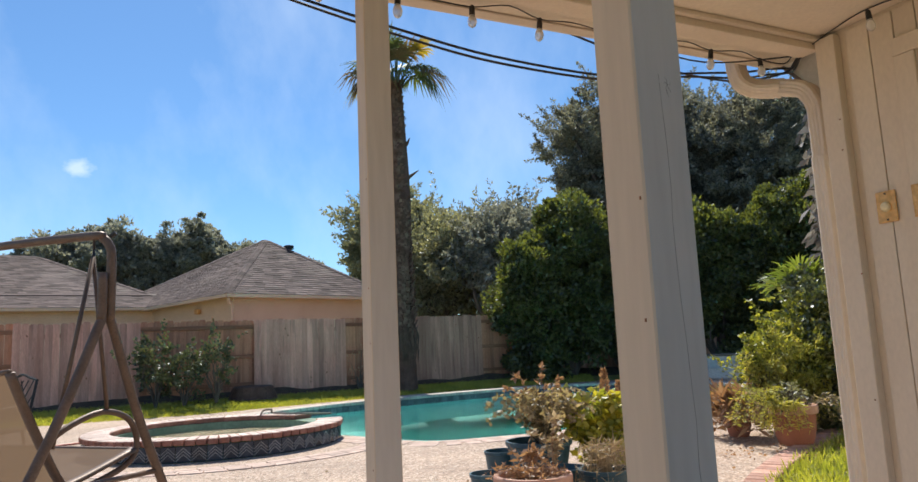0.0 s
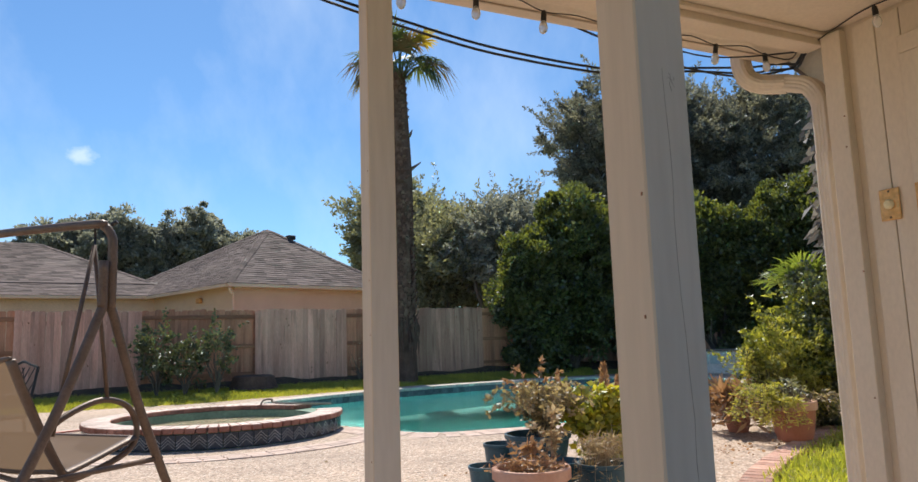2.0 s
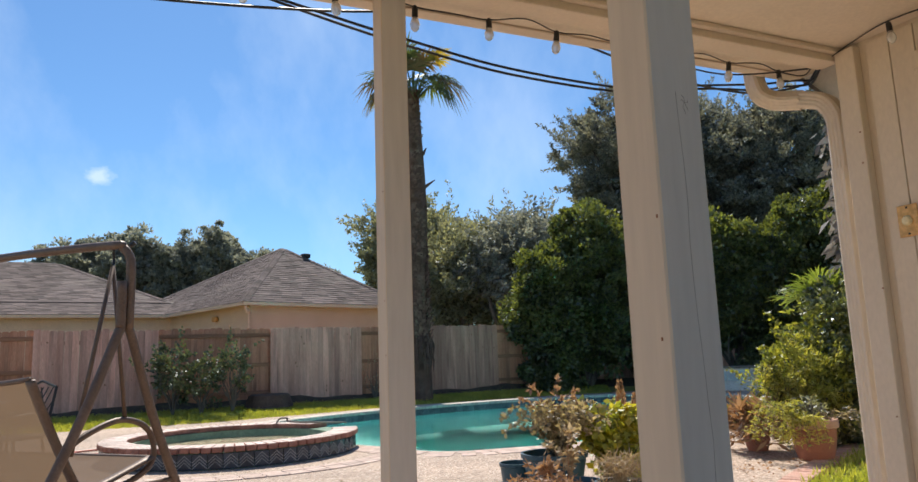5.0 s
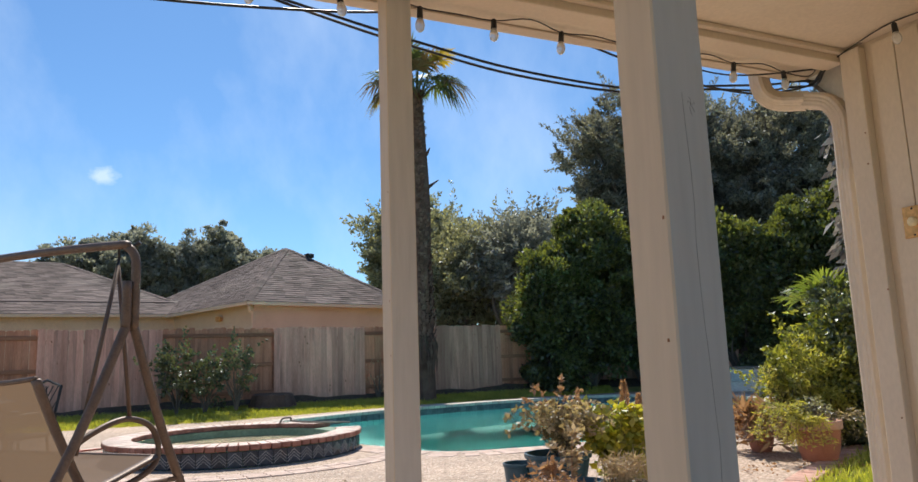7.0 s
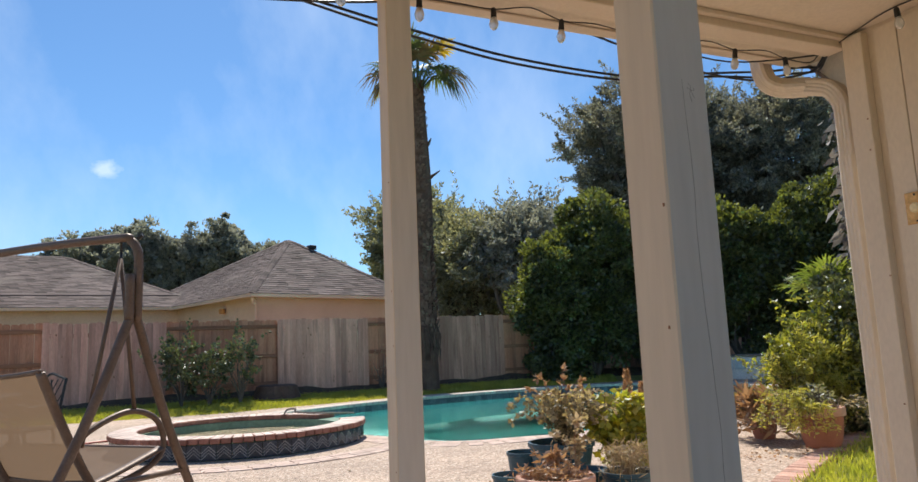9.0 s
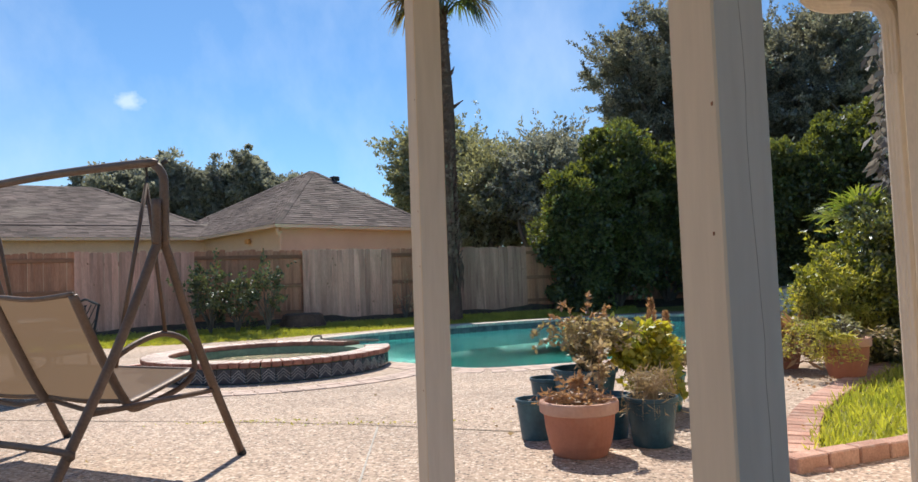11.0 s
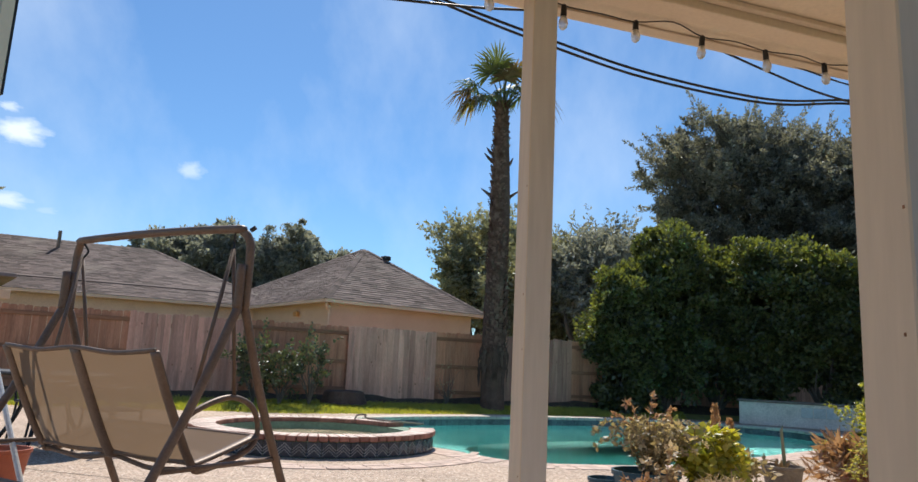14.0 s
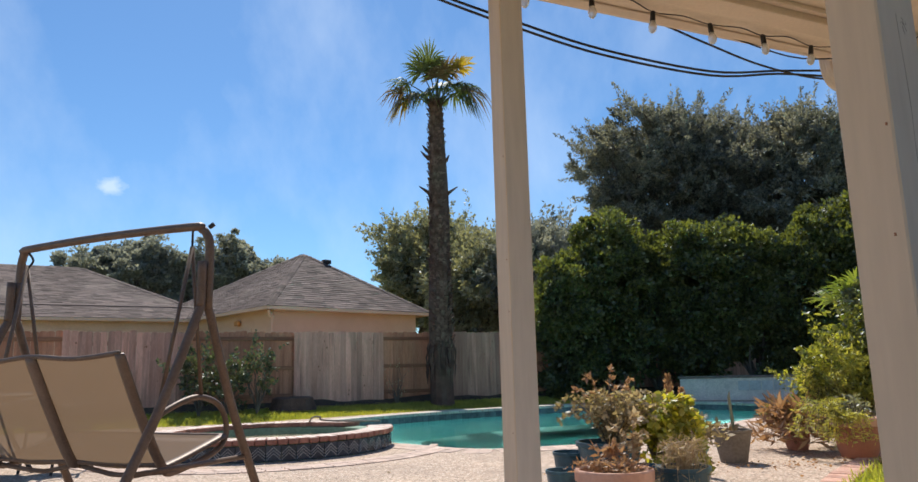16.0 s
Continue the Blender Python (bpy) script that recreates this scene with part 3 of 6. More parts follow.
# pool basin
bm = bmesh.new()
n = len(pool_line)
cx, cy = sum(p[0] for p in pool_line) / n, sum(p[1] for p in pool_line) / n
rows = [[bm.verts.new((cx + (x - cx) * s, cy + (y - cy) * s, z)) for x, y in pool_line] for s, z in ((1.0, -0.12), (1.0, -0.95), (0.93, -1.2), (0.5, -1.5))]
for a, b in zip(rows, rows[1:]):
    for k in range(n):
        bm.faces.new((a[k], b[k], b[(k + 1) % n], a[(k + 1) % n]))
bm.faces.new(rows[-1])
basin = thing("pool_basin", bm, M_PLASTER, "turquoise plaster swimming pool basin", "pool", kind="structure", smooth=True)
water = thing("pool_water", sheet(bmesh.new(), pool_line, (), -0.17), M_WATER, "clear turquoise swimming pool water", "water", kind="structure")
water.visible_shadow = False

# patio cover
bm = bmesh.new()
box(bm, (5.72, EAVE_V + 1.4, 0.12), (0.01, (EAVE_V - 1.4) / 2, CEIL + 0.06))
ceiling = thing("ceiling", bm, M_SOFFIT, "cream painted plywood patio ceiling", "ceiling", kind="structure", m=HM)
bm = bmesh.new()
box(bm, (5.72, 0.035, 0.17), (0.01, EAVE_V + 0.02, CEIL + 0.105), bevel=0.004)
fascia = thing("trim_fascia", bm, M_PAINT, "cream painted fascia board along the eave", "fascia", kind="structure", m=HM)
for v, w, h, L, nm in ((2.300, 0.05, 0.008, 5.68, "edge"), (2.064, 0.094, 0.050, 5.60, "inner"), (2.002, 0.028, 0.020, 5.60, "second")):
    bm = box(bmesh.new(), (L, w, h), (-2.84 + L / 2, v, CEIL - h / 2 - 0.001), bevel=0.003)
    thing("trim_soffit_" + nm, bm, M_PAINT, "cream painted wooden soffit trim strip", "trim", kind="structure", m=HM)
bm = bmesh.new()
box(bm, (5.72, 0.10, 0.09), (0.01, EAVE_V + 0.09, CEIL + 0.15), bevel=0.008)
thing("gutter", bm, M_SPOUT, "cream painted metal eave gutter", "gutter", kind="structure", m=HM)
# roof sheet above
bm = bmesh.new()
box(bm, (11.0, 3.8, 0.05), (2.4, EAVE_V - 1.75, CEIL + 0.82), pose(0, 0, 0, -18))
thing("roof", bm, M_SHINGLE, "grey asphalt shingle roof over the patio", "roof", kind="structure", m=HM)

# house wall beside the patio: grooved vertical siding
bm = bmesh.new()
box(bm, (0.12, CORNER_V + 3.6, CEIL + 0.10), (WALL_U + 0.07, (CORNER_V - 3.6) / 2, (CEIL - 0.10) / 2))
wall_east = thing("wall_east", bm, M_PAINT, "cream painted vertical board siding house wall", "wall", kind="structure", m=HM)
bm = box(bmesh.new(), (5.0, 0.12, CEIL + 0.10), (WALL_U + 2.63, CORNER_V - 0.06, CEIL / 2 - 0.05))
thing("wall_north", bm, M_PAINT, "cream painted house wall towards the garden", "wall", kind="structure", m=HM)
bm = box(bmesh.new(), (0.045, 0.090, CEIL + 0.06), (WALL_U - 0.012, CORNER_V - 0.028, CEIL / 2 - 0.05), bevel=0.003)
trim_corner = thing("trim_corner", bm, M_PAINT, "cream painted corner board with nail heads", "trim", kind="structure", m=HM)
for v, z in ((1.93, 1.85), (1.935, 1.72), (1.92, 1.2), (1.93, 0.7)):
    part("nail", box(bmesh.new(), (0.004, 0.006, 0.006), (WALL_U - 0.035, v, z)), M_RAIL, trim_corner)
# door frame further along the wall
bm = box(bmesh.new(), (0.020, 0.082, 2.03), (WALL_U - 0.009, 1.648, 1.015), bevel=0.003)
box(bm, (0.024, 1.0, 0.072), (WALL_U - 0.009, 1.19, 2.067), bevel=0.003)
thing("trim_door", bm, M_PAINT, "cream painted door casing on the wall", "door casing", kind="structure", m=HM)
# the panel grooves are gaps between boards
v = CORNER_V - 0.106
k = 0
while v > -3.4:
    w = (0.100, 0.103, 0.09, 0.20)[k % 4]
    bm = box(bmesh.new(), (0.016, w - 0.004, CEIL + 0.06), (WALL_U + 0.004, v - w / 2, CEIL / 2 - 0.05), bevel=0.002)
    part("board", bm, M_PAINT, wall_east)
    v -= w
    k += 1

# switch plates
def switch(v, z, button, proud=0.012):
    e = empty("bell_plate", "aged brass plate with a round ivory button" if button else "aged brass switch plate on the wall", "wall plate", HM @ pose(WALL_U - proud, v, z))
    part("plate", box(bmesh.new(), (0.006, 0.082, 0.125), bevel=0.002), M_BRASS, e)
    if button:
        part("button", lathe(bmesh.new(), [(0.020, 0), (0.020, 0.008), (0.015, 0.016), (0.004, 0.018)], 20), M_IVORY, e).matrix_basis = pose(-0.003, 0, 0, 0, -90, 0)
    else:
        part("toggle", box(bmesh.new(), (0.02, 0.012, 0.028), (-0.01, 0, 0)), M_IVORY, e)
    for s in (-1, 1):
        part("screw", box(bmesh.new(), (0.003, 0.007, 0.007), (-0.004, 0, s * 0.052)), M_IRON, e)


switch(1.795, 1.452, True)
switch(1.642, 1.452, False, 0.024)

# downspout: a fluted boxy pipe swept from the gutter back to the corner and down
def fluted(bm, path, half):
    loop = []
    for k in range(72):
        a = 2 * math.pi * k / 72
        c, d = math.cos(a), math.sin(a)
        r = (abs(c) ** 5 + abs(d) ** 5) ** -0.2 * (1 - 0.055 * (0.5 + 0.5 * math.cos(16 * a)) ** 2)
        loop.append((half * r * c, half * r * d))
    rings, side, n = [], (HM.to_3x3() @ Vector((1, 0, 0))).normalized(), len(path)
    for i, p in enumerate(path):
        d = (path[min(i + 1, n - 1)] - path[max(i - 1, 0)]).normalized()
        side = (side - d * side.dot(d)).normalized()
        up = d.cross(side)
        rings.append([bm.verts.new(p + side * x + up * y) for x, y in loop])
    for a, b in zip(rings, rings[1:]):
        for k in range(72):
            bm.faces.new((a[k], a[(k + 1) % 72], b[(k + 1) % 72], b[k]))
    return bm


e = empty("downspout", "cream painted fluted metal downspout at the house corner", "downspout", pose(0, 0, 0))
S_U, S_V = 2.812, CORNER_V + 0.104
top_bend = smooth_path([hxy(2.672, EAVE_V + 0.05, 2.30), hxy(2.675, EAVE_V + 0.045, 2.22), hxy(2.694, EAVE_V + 0.03, 2.163), hxy(2.742, EAVE_V - 0.01, 2.132), hxy(2.785, CORNER_V + 0.25, 2.106)], 5)
low_bend = smooth_path([hxy(2.785, CORNER_V + 0.25, 2.106), hxy(2.802, CORNER_V + 0.155, 2.065), hxy(S_U, S_V + 0.006, 1.99), hxy(S_U, S_V, 1.91), hxy(S_U, S_V, 1.72)], 5)
part("top_bend", fluted(bmesh.new(), top_bend, 0.039), M_SPOUT, e)
part("low_bend", fluted(bmesh.new(), low_bend, 0.0395), M_SPOUT, e)
part("pipe", fluted(bmesh.new(), [hxy(S_U, S_V, 1.74), hxy(S_U, S_V, -0.02)], 0.042), M_SPOUT, e)
for i in range(6, 12):
    p, q = low_bend[i], low_bend[i + 1]
    part("crimp", fluted(bmesh.new(), [p.lerp(q, 0.3), p.lerp(q, 0.6)], 0.0408), M_SPOUT, e)
for i in (8, 10, 12):
    p, q = top_bend[i], top_bend[i + 1]
    part("crimp", fluted(bmesh.new(), [p.lerp(q, 0.3), p.lerp(q, 0.6)], 0.0402), M_SPOUT, e)

# raking board that closes the eave beyond the corner, its brighter light partly put into whiter paint
bm = bmesh.new()
tri = [(EAVE_V - 0.02, CEIL + 0.04), (CORNER_V + 0.004, CEIL + 0.04), (CORNER_V + 0.004, CEIL - 0.32), (CORNER_V + 0.05, CEIL - 0.30)]
a = [bm.verts.new((WALL_U + 0.125, v, z)) for v, z in tri]
b = [bm.verts.new((WALL_U + 0.15, v, z)) for v, z in tri]
bm.faces.new(a)
bm.faces.new(b[::-1])
for k in range(4):
    bm.faces.new((a[k], b[k], b[(k + 1) % 4], a[(k + 1) % 4]))
bmesh.ops.recalc_face_normals(bm, faces=bm.faces)
cheek = thing("trim_cheek", bm, M_CHEEKPAINT, "pale raking board under the eave", "trim", kind="structure", m=HM)
part("edge_strip", tube(bmesh.new(), [(WALL_U + 0.125, EAVE_V - 0.02, CEIL + 0.03), (WALL_U + 0.125, CORNER_V + 0.05, CEIL - 0.30)], 0.011, 4), M_SHINGLE, cheek, "dark metal edge strip")

# posts
def post(x, y, crack):
    e = empty("patio_post", "weathered cream painted square wooden patio post", "post", pose(x, y, 0, 0, 0, HOUSE), "patio posts")
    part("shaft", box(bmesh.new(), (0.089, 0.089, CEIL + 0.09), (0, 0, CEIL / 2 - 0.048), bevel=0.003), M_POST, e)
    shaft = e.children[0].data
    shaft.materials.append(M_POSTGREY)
    # the face towards the house is greyer than the other three
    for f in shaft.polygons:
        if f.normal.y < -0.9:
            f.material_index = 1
    bm = bmesh.new()
    rng = random.Random(crack)
    for k in range(1 if crack == 8 else 0):
        pts, px = [], rng.uniform(0.012, 0.022)
        for i in range(22):
            px += rng.uniform(-0.0035, 0.0033)
            pts.append((px, -0.0448, 0.2 + k * 0.5 + i * 0.055))
        tube(bm, pts[1:7], 0.0003, 4)
        tube(bm, pts[8:], 0.0003, 4)
    if crack == 8:
        for k in range(5):
            a = k * 1.3 + 0.3 * (k % 2)
            tube(bm, [(0.014, -0.0448, 1.34), (0.014 + 0.006 * math.cos(a), -0.0448, 1.34 + 0.007 * math.sin(a)), (0.014 + 0.007 * math.cos(a + 0.6), -0.0448, 1.34 + (0.009 + 0.003 * k) * math.sin(a + 0.5))], 0.0003, 4)
        part("crack", bm, M_CRACK, e)
    for z in (1.0, 1.17, 1.52, 0.62):
        part("nail", box(bmesh.new(), (0.002, 0.003, 0.005), (-0.0446, -0.036 + rng.uniform(0, 0.01), z)), M_RAIL, e)
    part("base_plate", box(bmesh.new(), (0.10, 0.10, 0.03), (0, 0, -0.082), bevel=0.004), M_GREYPOT, e)


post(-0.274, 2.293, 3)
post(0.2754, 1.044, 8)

# string of bulbs along the eave
e = empty("string_lights", "black cord with clear unlit bulbs along the eave", "string lights", HM.copy())
us = [-0.6 + 0.295 * i for i in range(12)]
cord = []
for i, u in enumerate(us):
    cord += [(u, 2.235, CEIL - 0.020), (u + 0.14, 2.20 + 0.02 * (i % 2), CEIL - 0.008 - 0.010 * (i % 3))]
cord += [(2.735, 2.12, 2.222), (2.735, 2.07, 2.215), (2.70, 1.90, 2.230), (2.68, 1.72, 2.240), (2.68, 1.4, 2.215), (2.68, 0.9, 2.235)]
part("cord", tube(bmesh.new(), smooth_path(cord, 4), 0.0028, 6), M_BLACK, e)
for u, v in [(u, 2.235) for u in us] + [(2.67, 1.72), (2.67, 1.15)]:
    s = part("socket", lathe(bmesh.new(), [(0.005, 0), (0.010, -0.006), (0.0115, -0.042), (0.010, -0.045)], 12), M_BLACK, e)
    s.matrix_basis = pose(u, v, CEIL - 0.014, 8 * math.sin(u * 9), 6 * math.cos(u * 5), 0)
    part("bulb", lathe(bmesh.new(), [(0.010, -0.044), (0.015, -0.057), (0.018, -0.070), (0.015, -0.084), (0.007, -0.093), (0.001, -0.095)], 14), M_BULB, s, "clear glass bulb", True)
# black cables
def cable(pts, r=0.0055):
    c = thing("cable", tube(bmesh.new(), smooth_path([hxy(*p) for p in pts], 6), r, 6), M_BLACK, "black sagging cable outside the eave", "cable", "cables")
    return c


cable([(2.745, 2.11, 2.205), (2.80, 2.19, 2.195), (2.86, 2.25, 2.215), (2.82, 2.33, 2.238), (2.745, 2.42, 2.246), (2.43, 2.5, 2.228), (2.0, 2.5, 2.16), (1.4, 2.5, 2.17), (0.96, 2.5, 2.225), (0.64, 2.5, 2.275), (0.2, 2.5, 2.36), (-0.8, 2.5, 2.6)])
cable([(2.745, 2.10, 2.20), (2.81, 2.19, 2.18), (2.86, 2.27, 2.20), (2.815, 2.36, 2.218), (2.742, 2.44, 2.222), (2.43, 2.5, 2.212), (2.0, 2.5, 2.14), (1.4, 2.5, 2.145), (0.96, 2.5, 2.20), (0.64, 2.5, 2.255), (0.2, 2.5, 2.35), (-0.8, 2.5, 2.58)])
cable([(2.745, 2.10, 2.195), (2.80, 2.24, 2.18), (2.70, 2.45, 2.205), (2.3, 2.46, 2.215), (1.95, 2.45, 2.265), (1.64, 2.45, 2.325), (1.3, 2.43, 2.345), (0.94, 2.45, 2.32), (0.56, 2.45, 2.26), (-0.02, 2.45, 2.205), (-0.54, 2.45, 2.20), (-1.6, 2.5, 2.3)])
cable([(2.74, 2.11, 2.205), (2.4, 2.33, 2.215), (1.9, 2.33, 2.25), (1.2, 2.33, 2.255), (0.2, 2.33, 2.25), (-1.5, 2.33, 2.25)], 0.004)
bm = box(bmesh.new(), (0.05, 0.035, 0.022), bevel=0.005)
thing("cable_clamp", bm, M_BLACK, "black cable clamp at the house corner", "clamp", m=HM @ pose(2.74, 2.09, 2.212))

# ---- spa ----
def spa():
    e = empty("spa", "raised round brick spa with patterned tile band", "spa", Matrix.Translation(SPA_C), kind="structure")
    w = bmesh.new()
    lathe(w, [(SPA_R - 0.02, -0.05), (SPA_R - 0.02, 0.16), (SPA_R - 0.3, 0.16), (SPA_R - 0.31, -0.6), (0.3, -0.62)], 64)
    part("shell", w, M_SPAPLASTER, e, "green-grey plaster shell")
    s = part("spa_water", sheet(bmesh.new(), ring(Vector((0, 0, 0)), SPA_R - 0.295, 64), (), 0.085), M_SPAWATER, e, "green rippling spa water")
    s.visible_shadow = False
    nb = 84
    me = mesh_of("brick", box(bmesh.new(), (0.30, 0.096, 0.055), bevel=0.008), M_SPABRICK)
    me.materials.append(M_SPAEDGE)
    # pale tops, dark red sides: sun glare and shade put into the brick colours
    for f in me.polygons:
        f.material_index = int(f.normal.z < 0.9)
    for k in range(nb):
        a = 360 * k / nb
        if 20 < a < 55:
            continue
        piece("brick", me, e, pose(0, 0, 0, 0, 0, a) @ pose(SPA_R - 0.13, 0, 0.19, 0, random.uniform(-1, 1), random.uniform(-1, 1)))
    nt = 60
    tile = mesh_of("tile", box(bmesh.new(), (0.012, 0.142, 0.15), bevel=0.003), M_TILE)
    bmz = bmesh.new()
    for s in (-1, 1):
        for o in (-0.03, 0.0, 0.03):
            box(bmz, (0.004, 0.009, 0.095), (0.0075, s * 0.034, o), pose(0, 0, 0, s * 48))
    zig = mesh_of("chevron", bmz, M_TILEPALE)
    for k in range(nt):
        a = 360 * k / nt
        t = piece("tile", tile, e, pose(0, 0, 0, 0, 0, a) @ pose(SPA_R - 0.01, 0, 0.08))
        if a > 180:
            piece("chevron", zig, t, Matrix())


spa()
# spa handrail at the far side, a grey bar
bm = tube(bmesh.new(), smooth_path([(-2.75, 9.62, 0.22), (-2.72, 9.66, 0.275), (-2.62, 9.68, 0.28), (-2.55, 9.66, 0.235), (-1.75, 9.25, 0.235)], 5), 0.012, 8)
thing("spa_rail", bm, M_GREYPOT, "low grey metal bar beside the spa", "rail")

# ---- fence ----
F0, FDIR = Vector((-9.47, 15.04, 0)), Vector((0.873, 0.488, 0))
FYAW = math.degrees(math.atan2(FDIR.y, FDIR.x))
FM = Matrix.Translation(F0) @ pose(0, 0, 0, 0, 0, FYAW)     # x along the fence, -y towards the pool
FTOP = 1.89
FENCE_AT = (-9.8, -7.36, -4.92, -2.5, 0.0, 2.45, 4.96, 7.27, 8.95, 11.29, 13.7, 16.1, 18.5, 20.9)


def picket_mesh(h, material):
    bm = bmesh.new()
    w, t, c = 0.1460, 0.018, 0.028
    prof = [(-w / 2, 0), (w / 2, 0), (w / 2, h - c), (w / 2 - c, h), (-w / 2 + c, h), (-w / 2, h - c)]
    a = [bm.verts.new((x, -t / 2, z)) for x, z in prof]
    b = [bm.verts.new((x, t / 2, z)) for x, z in prof]
    bm.faces.new(a)
    bm.faces.new(b[::-1])
    for k in range(6):
        bm.faces.new((a[k], b[k], b[(k + 1) % 6], a[(k + 1) % 6]))
    bmesh.ops.recalc_face_normals(bm, faces=bm.faces)
    return mesh_of("picket", bm, material)


pk = [picket_mesh(FTOP - 0.02 + d, M_FENCE) for d in (0, 0.012, -0.015)]
# far right pickets: shade under the trees put into a darker cedar colour
pk_shade = [picket_mesh(FTOP - 0.02 + d, M_FENCESHADE) for d in (0, 0.012, -0.015)]
pkw = [picket_mesh(FTOP - 0.02 + d, M_FENCEWARM) for d in (0, 0.012, -0.015)]
knot = mesh_of("knot", box(bmesh.new(), (0.026, 0.005, 0.04), bevel=0.002), M_RAIL)
for i, (x0, x1) in enumerate(zip(FENCE_AT, FENCE_AT[1:])):
    front, L = i % 2 == 0, x1 - x0
    e = empty("fence_panel", "weathered cedar fence panel with upright pickets" if front else "cedar fence panel showing its rails and posts", "fence", FM @ pose(x0, 0, 0), "fence panels", "structure")
    for zr in ((0.35, 1.0, 1.70) if not front else (0.5, 1.6)):
        part("rail", box(bmesh.new(), (L, 0.038, 0.088), (L / 2, 0.0, zr), bevel=0.004), M_RAIL, e)
    part("post", box(bmesh.new(), (0.089, 0.089, 1.78), (0.0, 0.066, 0.89), bevel=0.005), M_RAIL, e)
    y, n = (-0.031 if front else 0.030), round(L / 0.1432)
    for k in range(n):
        me = random.choice((pk_shade if x0 > 8 else pk) if front else pkw)
        piece("picket", me, e, pose((k + 0.5) * L / n, y + random.uniform(-0.006, 0.004), random.uniform(-0.018, 0.014), 0, random.uniform(-0.35, 0.35), random.uniform(-1, 1)))
    if front:
        for k in range(12):
            z = random.uniform(0.3, 1.7)
            piece("knot", knot, e, pose((random.randrange(n) + 0.5) * L / n + random.uniform(-0.045, 0.045), -0.042, z, 0, random.uniform(-20, 20), 0) @ Matrix.Scale(random.uniform(0.6, 1.3), 4))
    else:
        part("kick_board", box(bmesh.new(), (L - 0.12, 0.02, 0.16), (L / 2, 0.0, 0.08), bevel=0.003), M_RAIL, e)


# ---- neighbouring houses ----
def shingle_face(bm, a, b, c, d, rng, row=0.15, wide=0.30):
    """Courses of shingle tabs on a roof face: a, b along the eave, d, c along the top above them."""
    a, b, c, d = map(Vector, (a, b, c, d))
    nrm = (b - a).cross(d - a).normalized()
    if nrm.z < 0:
        nrm = -nrm
    h = max((d - a).length, (c - b).length)
    rows_n = int(h / row)
    for i in range(rows_n):
        t0, t1 = i / rows_n, min((i + 1.25) / rows_n, 1)
        l0, r0, l1, r1 = a.lerp(d, t0), b.lerp(c, t0), a.lerp(d, t1), b.lerp(c, t1)
        L = (r0 - l0).length
        m = max(1, int(L / wide))
        off = rng.random()
        cuts = [0] + sorted(min(1, max(0, (k + off + rng.uniform(-0.15, 0.15)) / m)) for k in range(m)) + [1]
        for s, e in zip(cuts, cuts[1:]):
            if e - s < 0.004:
                continue
            up = nrm * (0.009 + rng.uniform(0, 0.008))
            g = 0.004 / max(L, 0.1)
            q = [l0.lerp(r0, s + g) + up, l0.lerp(r0, e - g) + up, l1.lerp(r1, e - g) + nrm * 0.004, l1.lerp(r1, s + g) + nrm * 0.004]
            v = [bm.verts.new(p) for p in q] + [bm.verts.new(q[0] - up), bm.verts.new(q[1] - up)]
            bm.faces.new(v[:4])
            bm.faces.new((v[0], v[4], v[5], v[1]))


